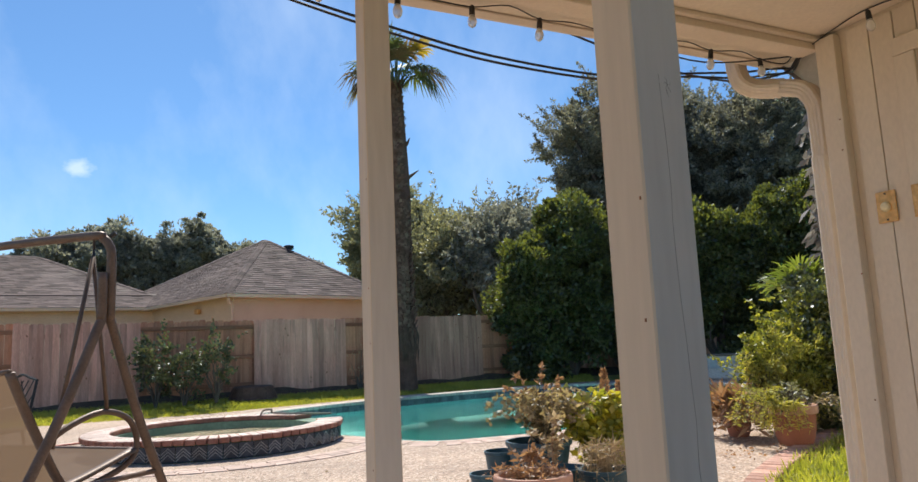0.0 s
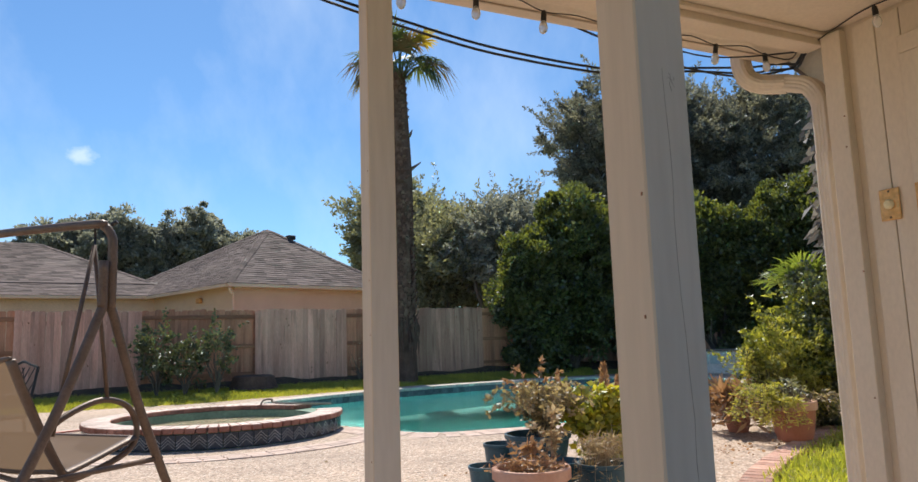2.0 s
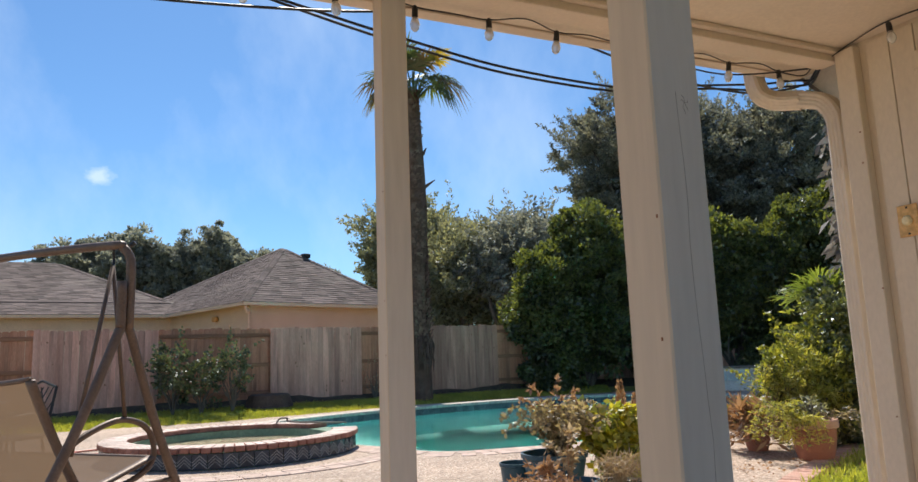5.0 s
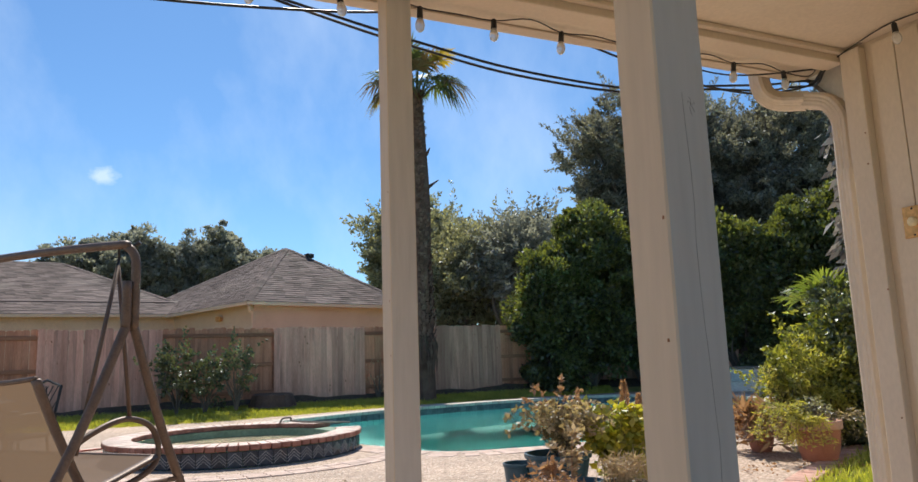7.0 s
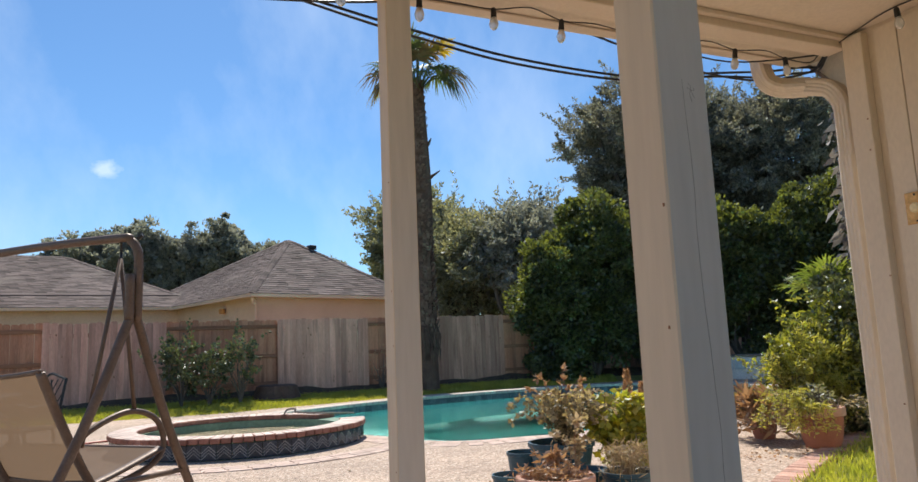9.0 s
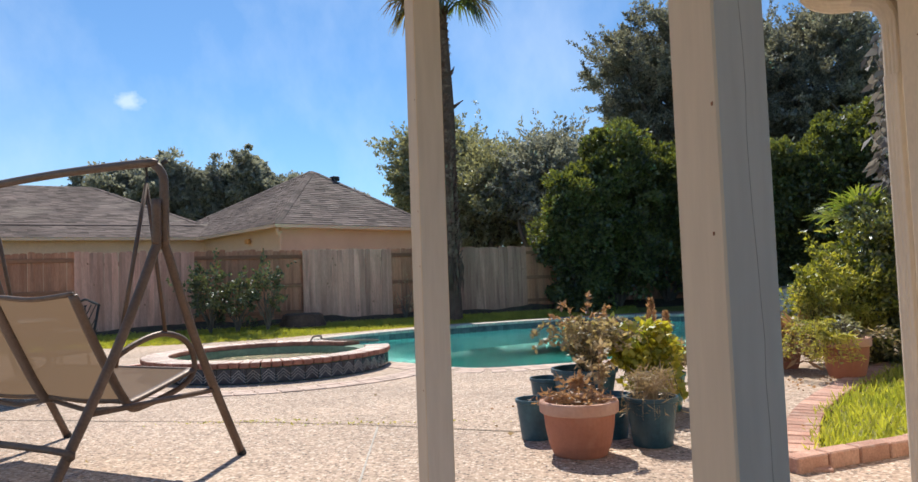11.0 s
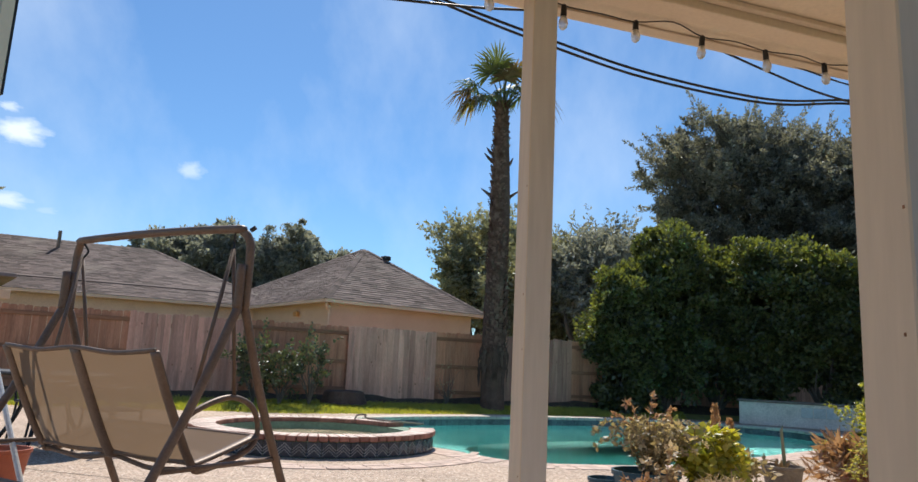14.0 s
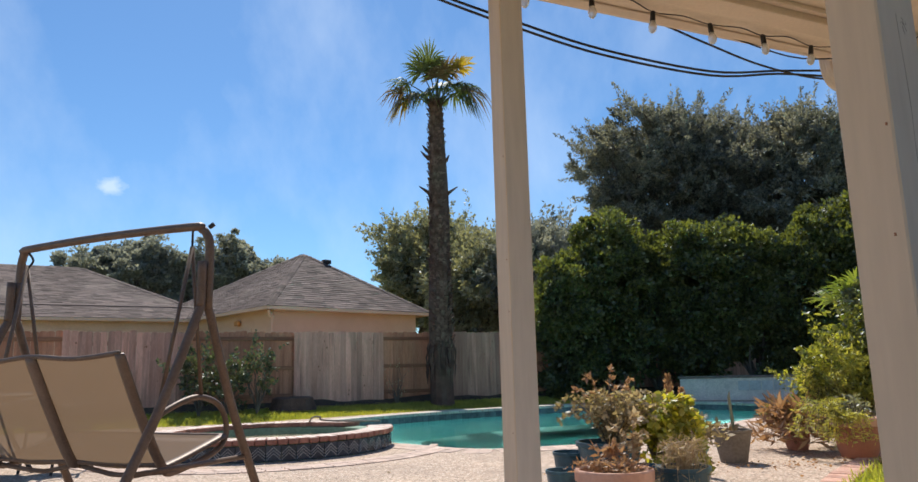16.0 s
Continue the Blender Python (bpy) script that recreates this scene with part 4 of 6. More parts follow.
def hip_house(name, label, m, lx, ly, eave, peak, ridge0, ridge1, over=0.35):
    """A house with a hip roof: walls lx by ly from its corner at the origin; the ridge from ridge0 to ridge1."""
    e = empty(name, label, "house", m)
    t = 0.2
    for size, at in (((lx, t, eave), (lx / 2, t / 2, eave / 2)), ((lx, t, eave), (lx / 2, ly - t / 2, eave / 2)),
                     ((t, ly - 2 * t, eave), (t / 2, ly / 2, eave / 2)), ((t, ly - 2 * t, eave), (lx - t / 2, ly / 2, eave / 2))):
        part("wall", box(bmesh.new(), size, at), M_STUCCO, e)
    o = over
    A, B, C, D = Vector((-o, -o, eave)), Vector((lx + o, -o, eave)), Vector((lx + o, ly + o, eave)), Vector((-o, ly + o, eave))
    P, Q = Vector((*ridge0, peak)), Vector((*ridge1, peak))
    rng = random.Random(5)
    bm = bmesh.new()
    vs = [bm.verts.new(p) for p in (A, B, C, D, P, Q)]
    for f in ((0, 1, 5, 4), (1, 2, 5), (2, 3, 4, 5), (3, 0, 4)):
        bm.faces.new([vs[k] for k in f])
    bm.faces.new((vs[3], vs[2], vs[1], vs[0]))
    roof = part("roof", bm, M_SHINGLE, e)
    s = bmesh.new()
    shingle_face(s, A, B, Q, P, rng)
    shingle_face(s, B, C, Q, Q, rng)
    shingle_face(s, C, D, P, Q, rng)
    shingle_face(s, D, A, P, P, rng)
    tagged(part("shingles", s, M_TABS, roof, "courses of grey-brown asphalt shingles"), kind="stuff")
    for a, b in ((A, B), (B, C), (C, D), (D, A)):
        d = (b - a)
        f = box(bmesh.new(), (d.length, 0.03, 0.09), (0, 0, 0), bevel=0.004)
        part("fascia", f, M_STUCCO, e).matrix_basis = Matrix.Translation((a + b) / 2 + Vector((0, 0, -0.05))) @ pose(0, 0, 0, 0, 0, math.degrees(math.atan2(d.y, d.x)))
    # folded cap shingles over hips and ridge
    n_f, n_r, n_b, n_l = ((B - A).cross(P - A).normalized(), (C - B).cross(Q - B).normalized(), (D - C).cross(P - C).normalized(), (A - D).cross(P - D).normalized())
    caps = bmesh.new()
    for a, b, n1, n2 in ((A, P, n_l, n_f), (B, Q, n_f, n_r), (C, Q, n_r, n_b), (D, P, n_b, n_l), (P, Q, n_f, n_b)):
        L = (b - a).length
        if L < 0.3:
            continue
        d = (b - a) / L
        s1, s2 = d.cross(n1).normalized(), d.cross(n2).normalized()
        s1, s2 = (s1 if s1.z < 0 else -s1), (s2 if s2.z < 0 else -s2)
        if a is P:
            s1, s2 = Vector((0, -1, -0.6)).normalized(), Vector((0, 1, -0.6)).normalized()
        up = (n1 + n2).normalized()
        for k in range(int(L / 0.14)):
            p, q = a + d * 0.14 * k + up * 0.030, a + d * min(0.14 * k + 0.17, L) + up * 0.018
            mid = [caps.verts.new(p), caps.verts.new(q)]
            for sd in (s1, s2):
                caps.faces.new((mid[0], mid[1], caps.verts.new(q + sd * 0.12), caps.verts.new(p + sd * 0.12)))
    tagged(part("ridge_cap", caps, M_TABS, e, "folded cap shingles"), kind="stuff")
    return e


h1 = hip_house("garage", "beige garage wing with a grey-brown hip roof", pose(-6.0, 18.545, 0, 0, 0, 45), 4.79, 10.5, 2.60, 4.57, (2.395, 2.59), (2.40, 2.59))
part("roof_vent", box(bmesh.new(), (0.24, 0.24, 0.14), (2.95, 2.15, 4.30), bevel=0.02), M_IRON, h1)
# corner moulding and garage light under the eave
part("downpipe", tube(bmesh.new(), smooth_path([(-0.28, -0.28, 2.5), (-0.2, -0.2, 2.35), (-0.06, -0.06, 2.25), (-0.06, -0.06, 0.2)], 4), 0.04, 8), M_STUCCO, h1)
part("flood_light", box(bmesh.new(), (0.10, 0.22, 0.14), (-0.08, 1.9, 2.28), bevel=0.02), M_BRASS, h1)
part("garage_door", box(bmesh.new(), (0.04, 2.9, 2.1), (-0.012, 2.6, 1.05), bevel=0.006), M_STUCCO, h1)
h2 = hip_house("house", "long beige neighbouring house with a grey hip roof", pose(-23.9, 13.16, 0, 0, 0, 32.6), 17.5, 7.6, 2.62, 4.62, (3.7, 3.8), (13.85, 3.8))
part("roof_step", box(bmesh.new(), (17.4, 0.10, 0.012), (8.7, 0.52, 3.066), pose(0, 0, 0, 26), bevel=0.004), M_TABS, h2)
part("vent_pipe", tube(bmesh.new(), [(10.9, 3.1, 4.2), (10.9, 3.1, 4.85)], 0.06, 8), M_GREYPOT, h2)


def brick_house():
    """The two-storey brick house beyond the fence: two walls of bricks, a raking eave and a low porch roof."""
    e = empty("brick_house", "two-storey red brick house with a pale soffit", "house", pose(-16.5, 12.2, 0, 0, 0, 60))
    part("wall", box(bmesh.new(), (4.0, 2.0, 11.0), (2.0, 1.02, 5.5)), M_MORTAR, e)
    bm = bmesh.new()
    for r in range(int(10.9 / 0.075)):
        for k in range(17):
            x = 0.14 + k * 0.22 + (0.11 if r % 2 else 0)
            v = [(x - 0.105, -0.012, r * 0.075 + 0.005), (x + 0.105, -0.012, r * 0.075 + 0.005), (x + 0.105, -0.012, r * 0.075 + 0.068), (x - 0.105, -0.012, r * 0.075 + 0.068)]
            f = [bm.verts.new(p) for p in v]
            g = [bm.verts.new((p[0], 0.02, p[2])) for p in v]
            bm.faces.new(f)
            for a in range(4):
                bm.faces.new((f[a], g[a], g[(a + 1) % 4], f[(a + 1) % 4]))
    tagged(part("bricks", bm, M_REDBRICK, e, "courses of red brick"), kind="stuff")
    part("soffit", box(bmesh.new(), (0.30, 2.0, 3.4), (4.15, 1.0, 8.85), bevel=0.01), M_SOFFIT, e, "pale painted soffit")
    part("roof_edge", box(bmesh.new(), (0.06, 2.0, 3.3), (4.34, 1.0, 9.0), bevel=0.01), M_IRON, e, "dark roof edge")
    part("porch_roof", box(bmesh.new(), (3.5, 1.6, 0.10), (3.0, -0.8, 2.47), pose(0, 0, 0, -12), bevel=0.01), M_SHINGLE, e)
    part("porch_beam", box(bmesh.new(), (3.4, 0.12, 0.22), (3.0, -1.42, 2.18), bevel=0.01), M_STUCCO, e)
    for x in (1.4, 2.6, 3.9):
        part("column", box(bmesh.new(), (0.35, 0.35, 2.07), (x, -1.42, 1.035), bevel=0.01), M_REDBRICK, e)


brick_house()


# ---- trees ----
def tree(name, label, base, centre, radii, clumps, per, leaf, wide, material, seed, clump_r, r0, rough=0.4, low=-0.6, shell=0.5, twig=1.7):
    e = empty(name, label, "tree", Matrix.Translation(base))
    b = np.array(base)
    at, way, size, c = crown(np.array(centre) - b, radii, clumps, per, leaf, seed, clump_r, shell, rough, low, 16, clump_r * twig)
    ob = new("crown", leaves_mesh("crown", at, way, size, size * wide, material, seed))
    ob.parent = e
    step = max(1, len(c) // 28)
    part("trunk", limbs(bmesh.new(), (0, 0, -0.05), [tuple(p) for p in c[::step]], r0, seed), M_BARK, e, "grey-brown forking trunk")
    return e


tree("oak_tree", "tall dense grey-green oak tree behind the hedge", (8.3, 29.3, 0), (7.45, 28.6, 7.2), (3.5, 2.9, 4.05), 1500, 190, 0.125, 0.20, L_OAK, 11, 0.34, 0.30, 0.32, -0.75)
tree("oak_tree", "dense grey-green oak tree behind the hedge", (12.6, 27.5, 0), (11.4, 27.0, 6.8), (2.4, 2.5, 3.75), 950, 180, 0.125, 0.20, L_OAK, 12, 0.34, 0.26, 0.32, -0.75)
tree("light_tree", "light green tree behind the neighbouring garage", (-3.4, 31.2, 0), (-3.1, 31.5, 4.8), (2.3, 2.0, 2.9), 520, 110, 0.15, 0.26, L_LIGHT, 13, 0.36, 0.22, 0.5, -0.9)
tree("light_tree", "sparse light green tree beyond the fence", (-1.0, 28.0, 0), (-0.6, 28.5, 3.7), (2.4, 1.9, 2.1), 480, 90, 0.16, 0.22, L_LIGHT, 14, 0.40, 0.2, 0.4, -0.9)
tree("light_tree", "sparse olive green tree beyond the fence", (1.6, 27.0, 0), (1.6, 27.2, 4.2), (2.0, 1.8, 2.2), 400, 90, 0.15, 0.24, L_FAR, 15, 0.38, 0.2, 0.5, -0.9)
for k, (x, y, z, rx, rz) in enumerate(((-25.3, 43.2, 5.3, 3.0, 3.2), (-22.6, 44.5, 6.0, 3.0, 3.5), (-19.9, 45.6, 5.6, 2.8, 3.5), (-17.3, 46.8, 6.1, 2.4, 3.5), (-14.8, 47.8, 5.1, 2.4, 3.2), (-11.8, 49.5, 5.1, 2.6, 2.8))):
    tree("far_tree", "grey-green live oak beyond the roofs", (x, y, 0), (x, y, z), (rx, 3.0, rz), 560, 130, 0.19, 0.34, L_FAR, 130 + k, 0.50, 0.35, 0.36, -0.8, twig=0.35)
# tree beside the brick house
tree("side_tree", "leafy tree beside the brick house", (-18.8, 18.0, 0), (-18.8, 18.0, 6.0), (1.0, 1.0, 1.5), 70, 90, 0.22, 0.3, L_FAR, 44, 0.5, 0.15, 0.5)


# hedge: a row of tall dense shrubs
def shrub(name, label, x, y, top, rx, ry, clumps, per, leaf, wide, material, seed, clump_r, low=-0.95, lift=0.0, category="shrub", rough=0.42, lumps=34, spray=0.0):
    e = empty(name, label, category, pose(x, y, 0))
    h = (top - lift) / 2
    at, way, size, c = crown((0, 0, lift + h), (rx, ry, h), clumps, per, leaf, seed, clump_r, 0.6, rough, low, lumps, spray)
    keep = at[:, 2] > 0.03
    ob = new("foliage", leaves_mesh("foliage", at[keep], way[keep], size[keep], size[keep] * wide, material, seed))
    ob.parent = e
    part("stem", limbs(bmesh.new(), (0, 0, -0.03), [tuple(p) for p in c[::max(1, len(c) // 16)]], 0.06 if top > 2 else 0.018, seed), M_BARK, e)
    return e


for k, (x, y, top, rx) in enumerate(((1.95, 20.9, 3.8, 0.95), (3.05, 21.3, 4.75, 1.35), (4.6, 21.9, 5.05, 1.5), (5.9, 21.5, 4.95, 1.15), (7.3, 21.1, 4.35, 1.3), (8.7, 20.6, 4.7, 1.4), (10.0, 20.1, 5.15, 1.4), (11.6, 19.8, 5.4, 1.6))):
    shrub("hedge_shrub", "tall dense dark green hedge shrub", x, y, top, rx, 1.2, 300, 240, 0.105, 0.34, L_HEDGE, 60 + k, 0.36, lift=0.1 if k < 2 else 0.75)

# rose bush by the fence
shrub("rose_bush", "dense straggly rose bush on the lawn by the fence", -6.62, 15.45, 1.50, 0.48, 0.4, 34, 58, 0.075, 0.36, L_ROSE, 71, 0.19, lift=0.35, rough=0.6, lumps=18, spray=0.25)
shrub("rose_bush", "low leafy rose bush on the lawn by the fence", -6.08, 15.6, 1.20, 0.42, 0.35, 18, 54, 0.075, 0.36, L_ROSE, 74, 0.17, lift=0.2, rough=0.6, lumps=18, spray=0.25)
shrub("rose_bush", "sparse upright rose bush by the fence", -5.50, 15.9, 1.45, 0.34, 0.3, 26, 46, 0.07, 0.36, L_ROSE, 72, 0.15, lift=0.45, rough=0.6, lumps=18, spray=0.25)
shrub("bare_shrub", "thin bare shrub against the fence", -2.75, 18.4, 1.35, 0.30, 0.2, 12, 8, 0.05, 0.3, L_DRY, 73, 0.14, lift=0.1)


# ---- palm ----
def fan(bm_verts, bm_faces, root, way, length, droop, rng, w=0.028):
    """A fan leaf: narrow blades spread round the end of its stalk, drooping at the tips."""
    way = Vector(way).normalized()
    side = way.cross(Vector((0, 0, 1))).normalized()
    up = side.cross(way).normalized()
    for k in range(26):
        a = radians(-100 + 200 * k / 25 + rng.uniform(-3, 3))
        d = way * math.cos(a) + side * math.sin(a)
        L = length * (0.75 + 0.25 * math.cos(a)) * rng.uniform(0.85, 1.1)
        s = d.cross(up).normalized() * w
        tip_drop = Vector((0, 0, -1)) * droop * L * rng.uniform(0.5, 1.3)
        p0, p1, p2 = root, root + d * L * 0.6 + up * 0.04 * rng.uniform(-1, 1) + tip_drop * 0.25, root + d * L + tip_drop
        i = len(bm_verts)
        bm_verts += [p0 - s * 0.3, p0 + s * 0.3, p1 + s, p1 - s, p2]
        bm_faces += [(i, i + 1, i + 2, i + 3), (i + 3, i + 2, i + 4)]


def palm():
    x, y = -1.63, 18.6
    e = empty("palm_tree", "tall fan palm with shaggy trunk and browning crown", "palm tree", pose(x, y, 0))
    top = 8.02
    pts = smooth_path([(0.02, 0, -0.05), (-0.02, 0, 2.5), (0.06, 0, 5.0), (0.02, 0, 7.0), (0.0, 0, top)], 8)
    rad = [0.31 - 0.17 * (i / (len(pts) - 1)) ** 1.2 for i in range(len(pts))]
    part("trunk", tube(bmesh.new(), pts, rad, 14), M_PALMBARK, e)
    rng = random.Random(4)
    bm = bmesh.new()
    for r in range(91):
        z = 1.35 + r * 0.074
        t = min(z / top, 1)
        rr = 0.31 - 0.17 * t ** 1.2
        cx = 0.05 * math.sin(z * 0.6)
        for k in range(9):
            a = 2 * math.pi * (k + (r % 2) * 0.5) / 9 + rng.uniform(-0.1, 0.1)
            out = Vector((math.cos(a), math.sin(a), 0))
            sd = Vector((-math.sin(a), math.cos(a), 0))
            c = Vector((cx * 0.5, 0, z)) + out * rr * 0.97
            w, h, lean = 0.07 * rng.uniform(0.7, 1.2), 0.14 * rng.uniform(0.7, 1.4), rng.uniform(0.04, 0.11)
            v = [c - sd * w, c + sd * w, c + sd * w * 0.45 + out * lean + Vector((0, 0, h)), c - sd * w * 0.45 + out * lean + Vector((0, 0, h)),
                 c - sd * w * 0.6 - out * 0.03 + Vector((0, 0, h * 0.8)), c + sd * w * 0.6 - out * 0.03 + Vector((0, 0, h * 0.8))]
            v = [bm.verts.new(p) for p in v]
            bm.faces.new((v[0], v[1], v[2], v[3]))
            bm.faces.new((v[3], v[2], v[5], v[4]))
    tagged(part("boot_cover", bm, M_PALMBOOT, e, "cut leaf bases on the trunk"), kind="stuff")
    for a, z, L in ((0.2, 5.55, 0.42), (2.9, 5.6, 0.38), (3.4, 6.55, 0.25), (2.7, 6.75, 0.22), (5.6, 6.4, 0.2)):
        o = Vector((math.cos(a), math.sin(a) * 0.4, 0))
        bm = tube(bmesh.new(), [Vector((0, 0, z - 0.1)) + o * 0.2, Vector((0, 0, z)) + o * 0.33, Vector((0, 0, z + 0.14)) + o * (0.33 + L * 0.5)], [0.06, 0.045, 0.012], 5)
        part("stub", bm, M_PALMBARK, e, "dead leaf stalk stub")
    # skirt of dry fibre at the foot
    bm = bmesh.new()
    for k in range(60):
        a, z = rng.uniform(0, 6.28), rng.uniform(1.0, 1.75)
        o = Vector((math.cos(a), math.sin(a), 0))
        tube(bm, [o * 0.30 + Vector((0, 0, z)), o * 0.38 + Vector((0, 0, z - 0.2)), o * 0.36 + Vector((0, 0, z - 0.5))], [0.02, 0.03, 0.005], 4)
    part("fibre", bm, M_PALMBARK, e, "dry hanging fibre")
    crownz = top + 0.05
    kinds = {"g": L_PALM, "y": L_PALMYELLOW, "d": L_PALMDRY}
    spec = [(-22, 66, 1.2, 0.85, 0.25, "g"), (-44, 58, 1.05, 0.85, 0.3, "g"), (15, 60, 1.0, 0.7, 0.45, "g"), (50, 44, 1.3, 0.65, 0.25, "y"), (34, 52, 1.1, 0.65, 0.4, "d"),
            (-85, 40, 1.1, 0.8, 0.6, "g"), (-75, 26, 1.15, 0.75, 0.8, "d"), (-80, 14, 0.95, 0.65, 0.9, "y"), (-60, 22, 0.9, 0.75, 1.0, "d"),
            (80, 34, 0.95, 0.8, 0.7, "g"), (75, 22, 1.1, 0.8, 0.8, "d"), (70, 14, 0.95, 0.65, 1.0, "g"),
            (55, 32, 0.8, 0.7, 0.6, "g"), (5, 72, 0.8, 0.6, 0.3, "g"), (170, 50, 1.1, 0.8, 0.5, "g"), (140, 35, 1.0, 0.8, 0.7, "g"), (200, 40, 1.0, 0.8, 0.7, "g"),
            (10, 30, 0.7, 0.7, 0.8, "g"), (-30, 25, 0.7, 0.7, 0.9, "g"), (8, 48, 0.95, 0.6, 0.5, "d")]
    for az, el, stalk, length, droop, kind in spec:
        a, b = radians(az), radians(el)
        way = Vector((math.sin(a) * math.cos(b), -math.cos(a) * math.cos(b) * 0.8, math.sin(b)))
        stalk *= 0.90
        length *= 0.98
        root = Vector((0, 0, crownz)) + way * stalk + Vector((0, 0, -0.12 * droop))
        vv, ff = [], []
        fan(vv, ff, root, way + Vector((0, 0, -0.6 * droop)), length, droop * 1.0, rng)
        me = bpy.data.meshes.new("frond")
        me.from_pydata(vv, [], ff)
        me.materials.append(kinds[kind])
        fr = new("frond", me)
        fr.parent = e
        part("stalk", tube(bmesh.new(), [(0, 0, crownz - 0.25), Vector((0, 0, crownz)) + way * stalk * 0.5, root], [0.03, 0.018, 0.012], 5), L_PALM, fr)


palm()


# ---- planter wall at the far end of the pool ----
e = empty("planter_wall", "low whitewashed block wall with dark cap", "garden wall", pose(4.35, 18.3, 0, 0, 0, -22), kind="structure")
part("wall", box(bmesh.new(), (2.6, 0.35, 0.52), (1.3, 0, 0.26), bevel=0.01), M_BLOCK, e)
part("cap", box(bmesh.new(), (2.68, 0.42, 0.05), (1.3, 0, 0.547), bevel=0.01), M_GREYPOT, e)
for k in range(5):
    part("tile", box(bmesh.new(), (0.24, 0.02, 0.22), (1.45 + 0.26 * k, -0.178, 0.34), bevel=0.004), M_PALETILE, e)


# ---- pots and plants ----
def pot(name, label, x, y, r, h, material, rim=True, taper=0.7, yaw=0.0):
    e = empty(name, label, "plant pot", pose(x, y, 0.002, 0, 0, yaw), "potted plants on the deck")
    if rim:
        prof = [(r * taper, 0), (r * (taper + 0.12), h * 0.22), (r * 0.90, h * 0.52), (r * 0.935, h * 0.775), (r * 0.97, h * 0.785)]
        part("rim", lathe(bmesh.new(), [(r * 0.93, h * 0.775), (r * 1.0, h * 0.78), (r * 1.035, h * 0.80), (r * 1.04, h * 0.97), (r * 1.02, h), (r * 0.92, h), (r * 0.89, h * 0.97), (r * 0.87, h * 0.80)], 40), M_TERRARIM if material is M_TERRA else material, e, "paler thick rim")
    else:
        prof = [(r * taper, 0), (r * 0.97, h * 0.9), (r * 1.03, h * 0.92), (r * 1.03, h), (r * 0.95, h), (r * 0.9, h * 0.86), (r * 0.6, h * 0.84)]
    part("body", lathe(bmesh.new(), prof, 40), material, e, smooth=False)
    part("soil", lathe(bmesh.new(), [(r * 0.88, h * 0.80), (r * 0.87, h * 0.86), (r * 0.4, h * 0.90), (0.01, h * 0.9)], 24), M_SOIL, e)
    return e


def plant(name, label, x, y, z, material, stems, height, spread, leaf, wide, per, seed, droop=0.0, up=0.3, lean=(0, 0), stem_r=0.006, stem_m=None, low=0.3):
    """A potted plant: bending stems that carry leaves along their upper part."""
    rng = random.Random(seed)
    e = empty(name, label, "plant", pose(x, y, z))
    bm = bmesh.new()
    at, way = [], []
    for s in range(stems):
        a = rng.uniform(0, 6.28)
        o = Vector((math.cos(a), math.sin(a), 0))
        h, w = height * rng.uniform(0.55, 1.0), spread * rng.uniform(0.3, 1.0)
        ld = Vector((lean[0], lean[1], 0)) * rng.uniform(0.4, 1)
        p = smooth_path([o * 0.03, o * w * 0.35 + Vector((0, 0, h * 0.55)) + ld * 0.4, o * w * 0.8 + Vector((0, 0, h)) + ld, o * w * 1.1 + Vector((0, 0, h - droop * h)) + ld * 1.3], 5)
        tube(bm, p, [stem_r * (1 - 0.7 * i / (len(p) - 1)) for i in range(len(p))], 5)
        for k in range(per):
            t = rng.uniform(low, 1.0) * (len(p) - 1)
            q = p[int(t)].lerp(p[min(int(t) + 1, len(p) - 1)], t % 1)
            at.append(q)
            way.append(Vector((rng.gauss(0, 1), rng.gauss(0, 1), rng.gauss(up, 0.6))) + o * 0.4)
    part("stem", bm, stem_m or M_BARK, e)
    n = len(at)
    rs = np.random.default_rng(seed)
    size = leaf * (0.55 + 0.8 * rs.random(n))
    ob = new("foliage", leaves_mesh("foliage", np.array([tuple(v) for v in at]), np.array([tuple(v) for v in way]), size, size * wide, material, seed))
    ob.parent = e
    return e


pot("terracotta_pot", "large terracotta pot with a thick rim", 0.315, 4.02, 0.205, 0.288, M_TERRA)
plant("dead_plant", "brown dried plant in the terracotta pot", 0.29, 4.02, 0.24, L_BROWN, 46, 0.10, 0.22, 0.034, 0.14, 14, 1, 0.45, stem_r=0.002, stem_m=L_BROWN, low=0.1)
plant("dead_plant", "brown dried leafy stems in the terracotta pot", 0.42, 4.06, 0.24, L_DRY, 8, 0.34, 0.10, 0.045, 0.24, 18, 2, 0.15, stem_r=0.002, stem_m=L_BROWN)
plant("dead_plant", "rust brown curled leaves in the terracotta pot", 0.27, 4.08, 0.24, L_BROWN, 6, 0.26, 0.10, 0.05, 0.22, 14, 15, 0.2, stem_r=0.002, stem_m=L_BROWN)
pot("blue_pot", "small empty dark blue pot", 0.09, 4.42, 0.115, 0.235, M_BLUEPOT, False, 0.75)
pot("blue_pot", "dark blue pot with dried grass", 0.735, 4.20, 0.145, 0.27, M_BLUEPOT, False, 0.75)
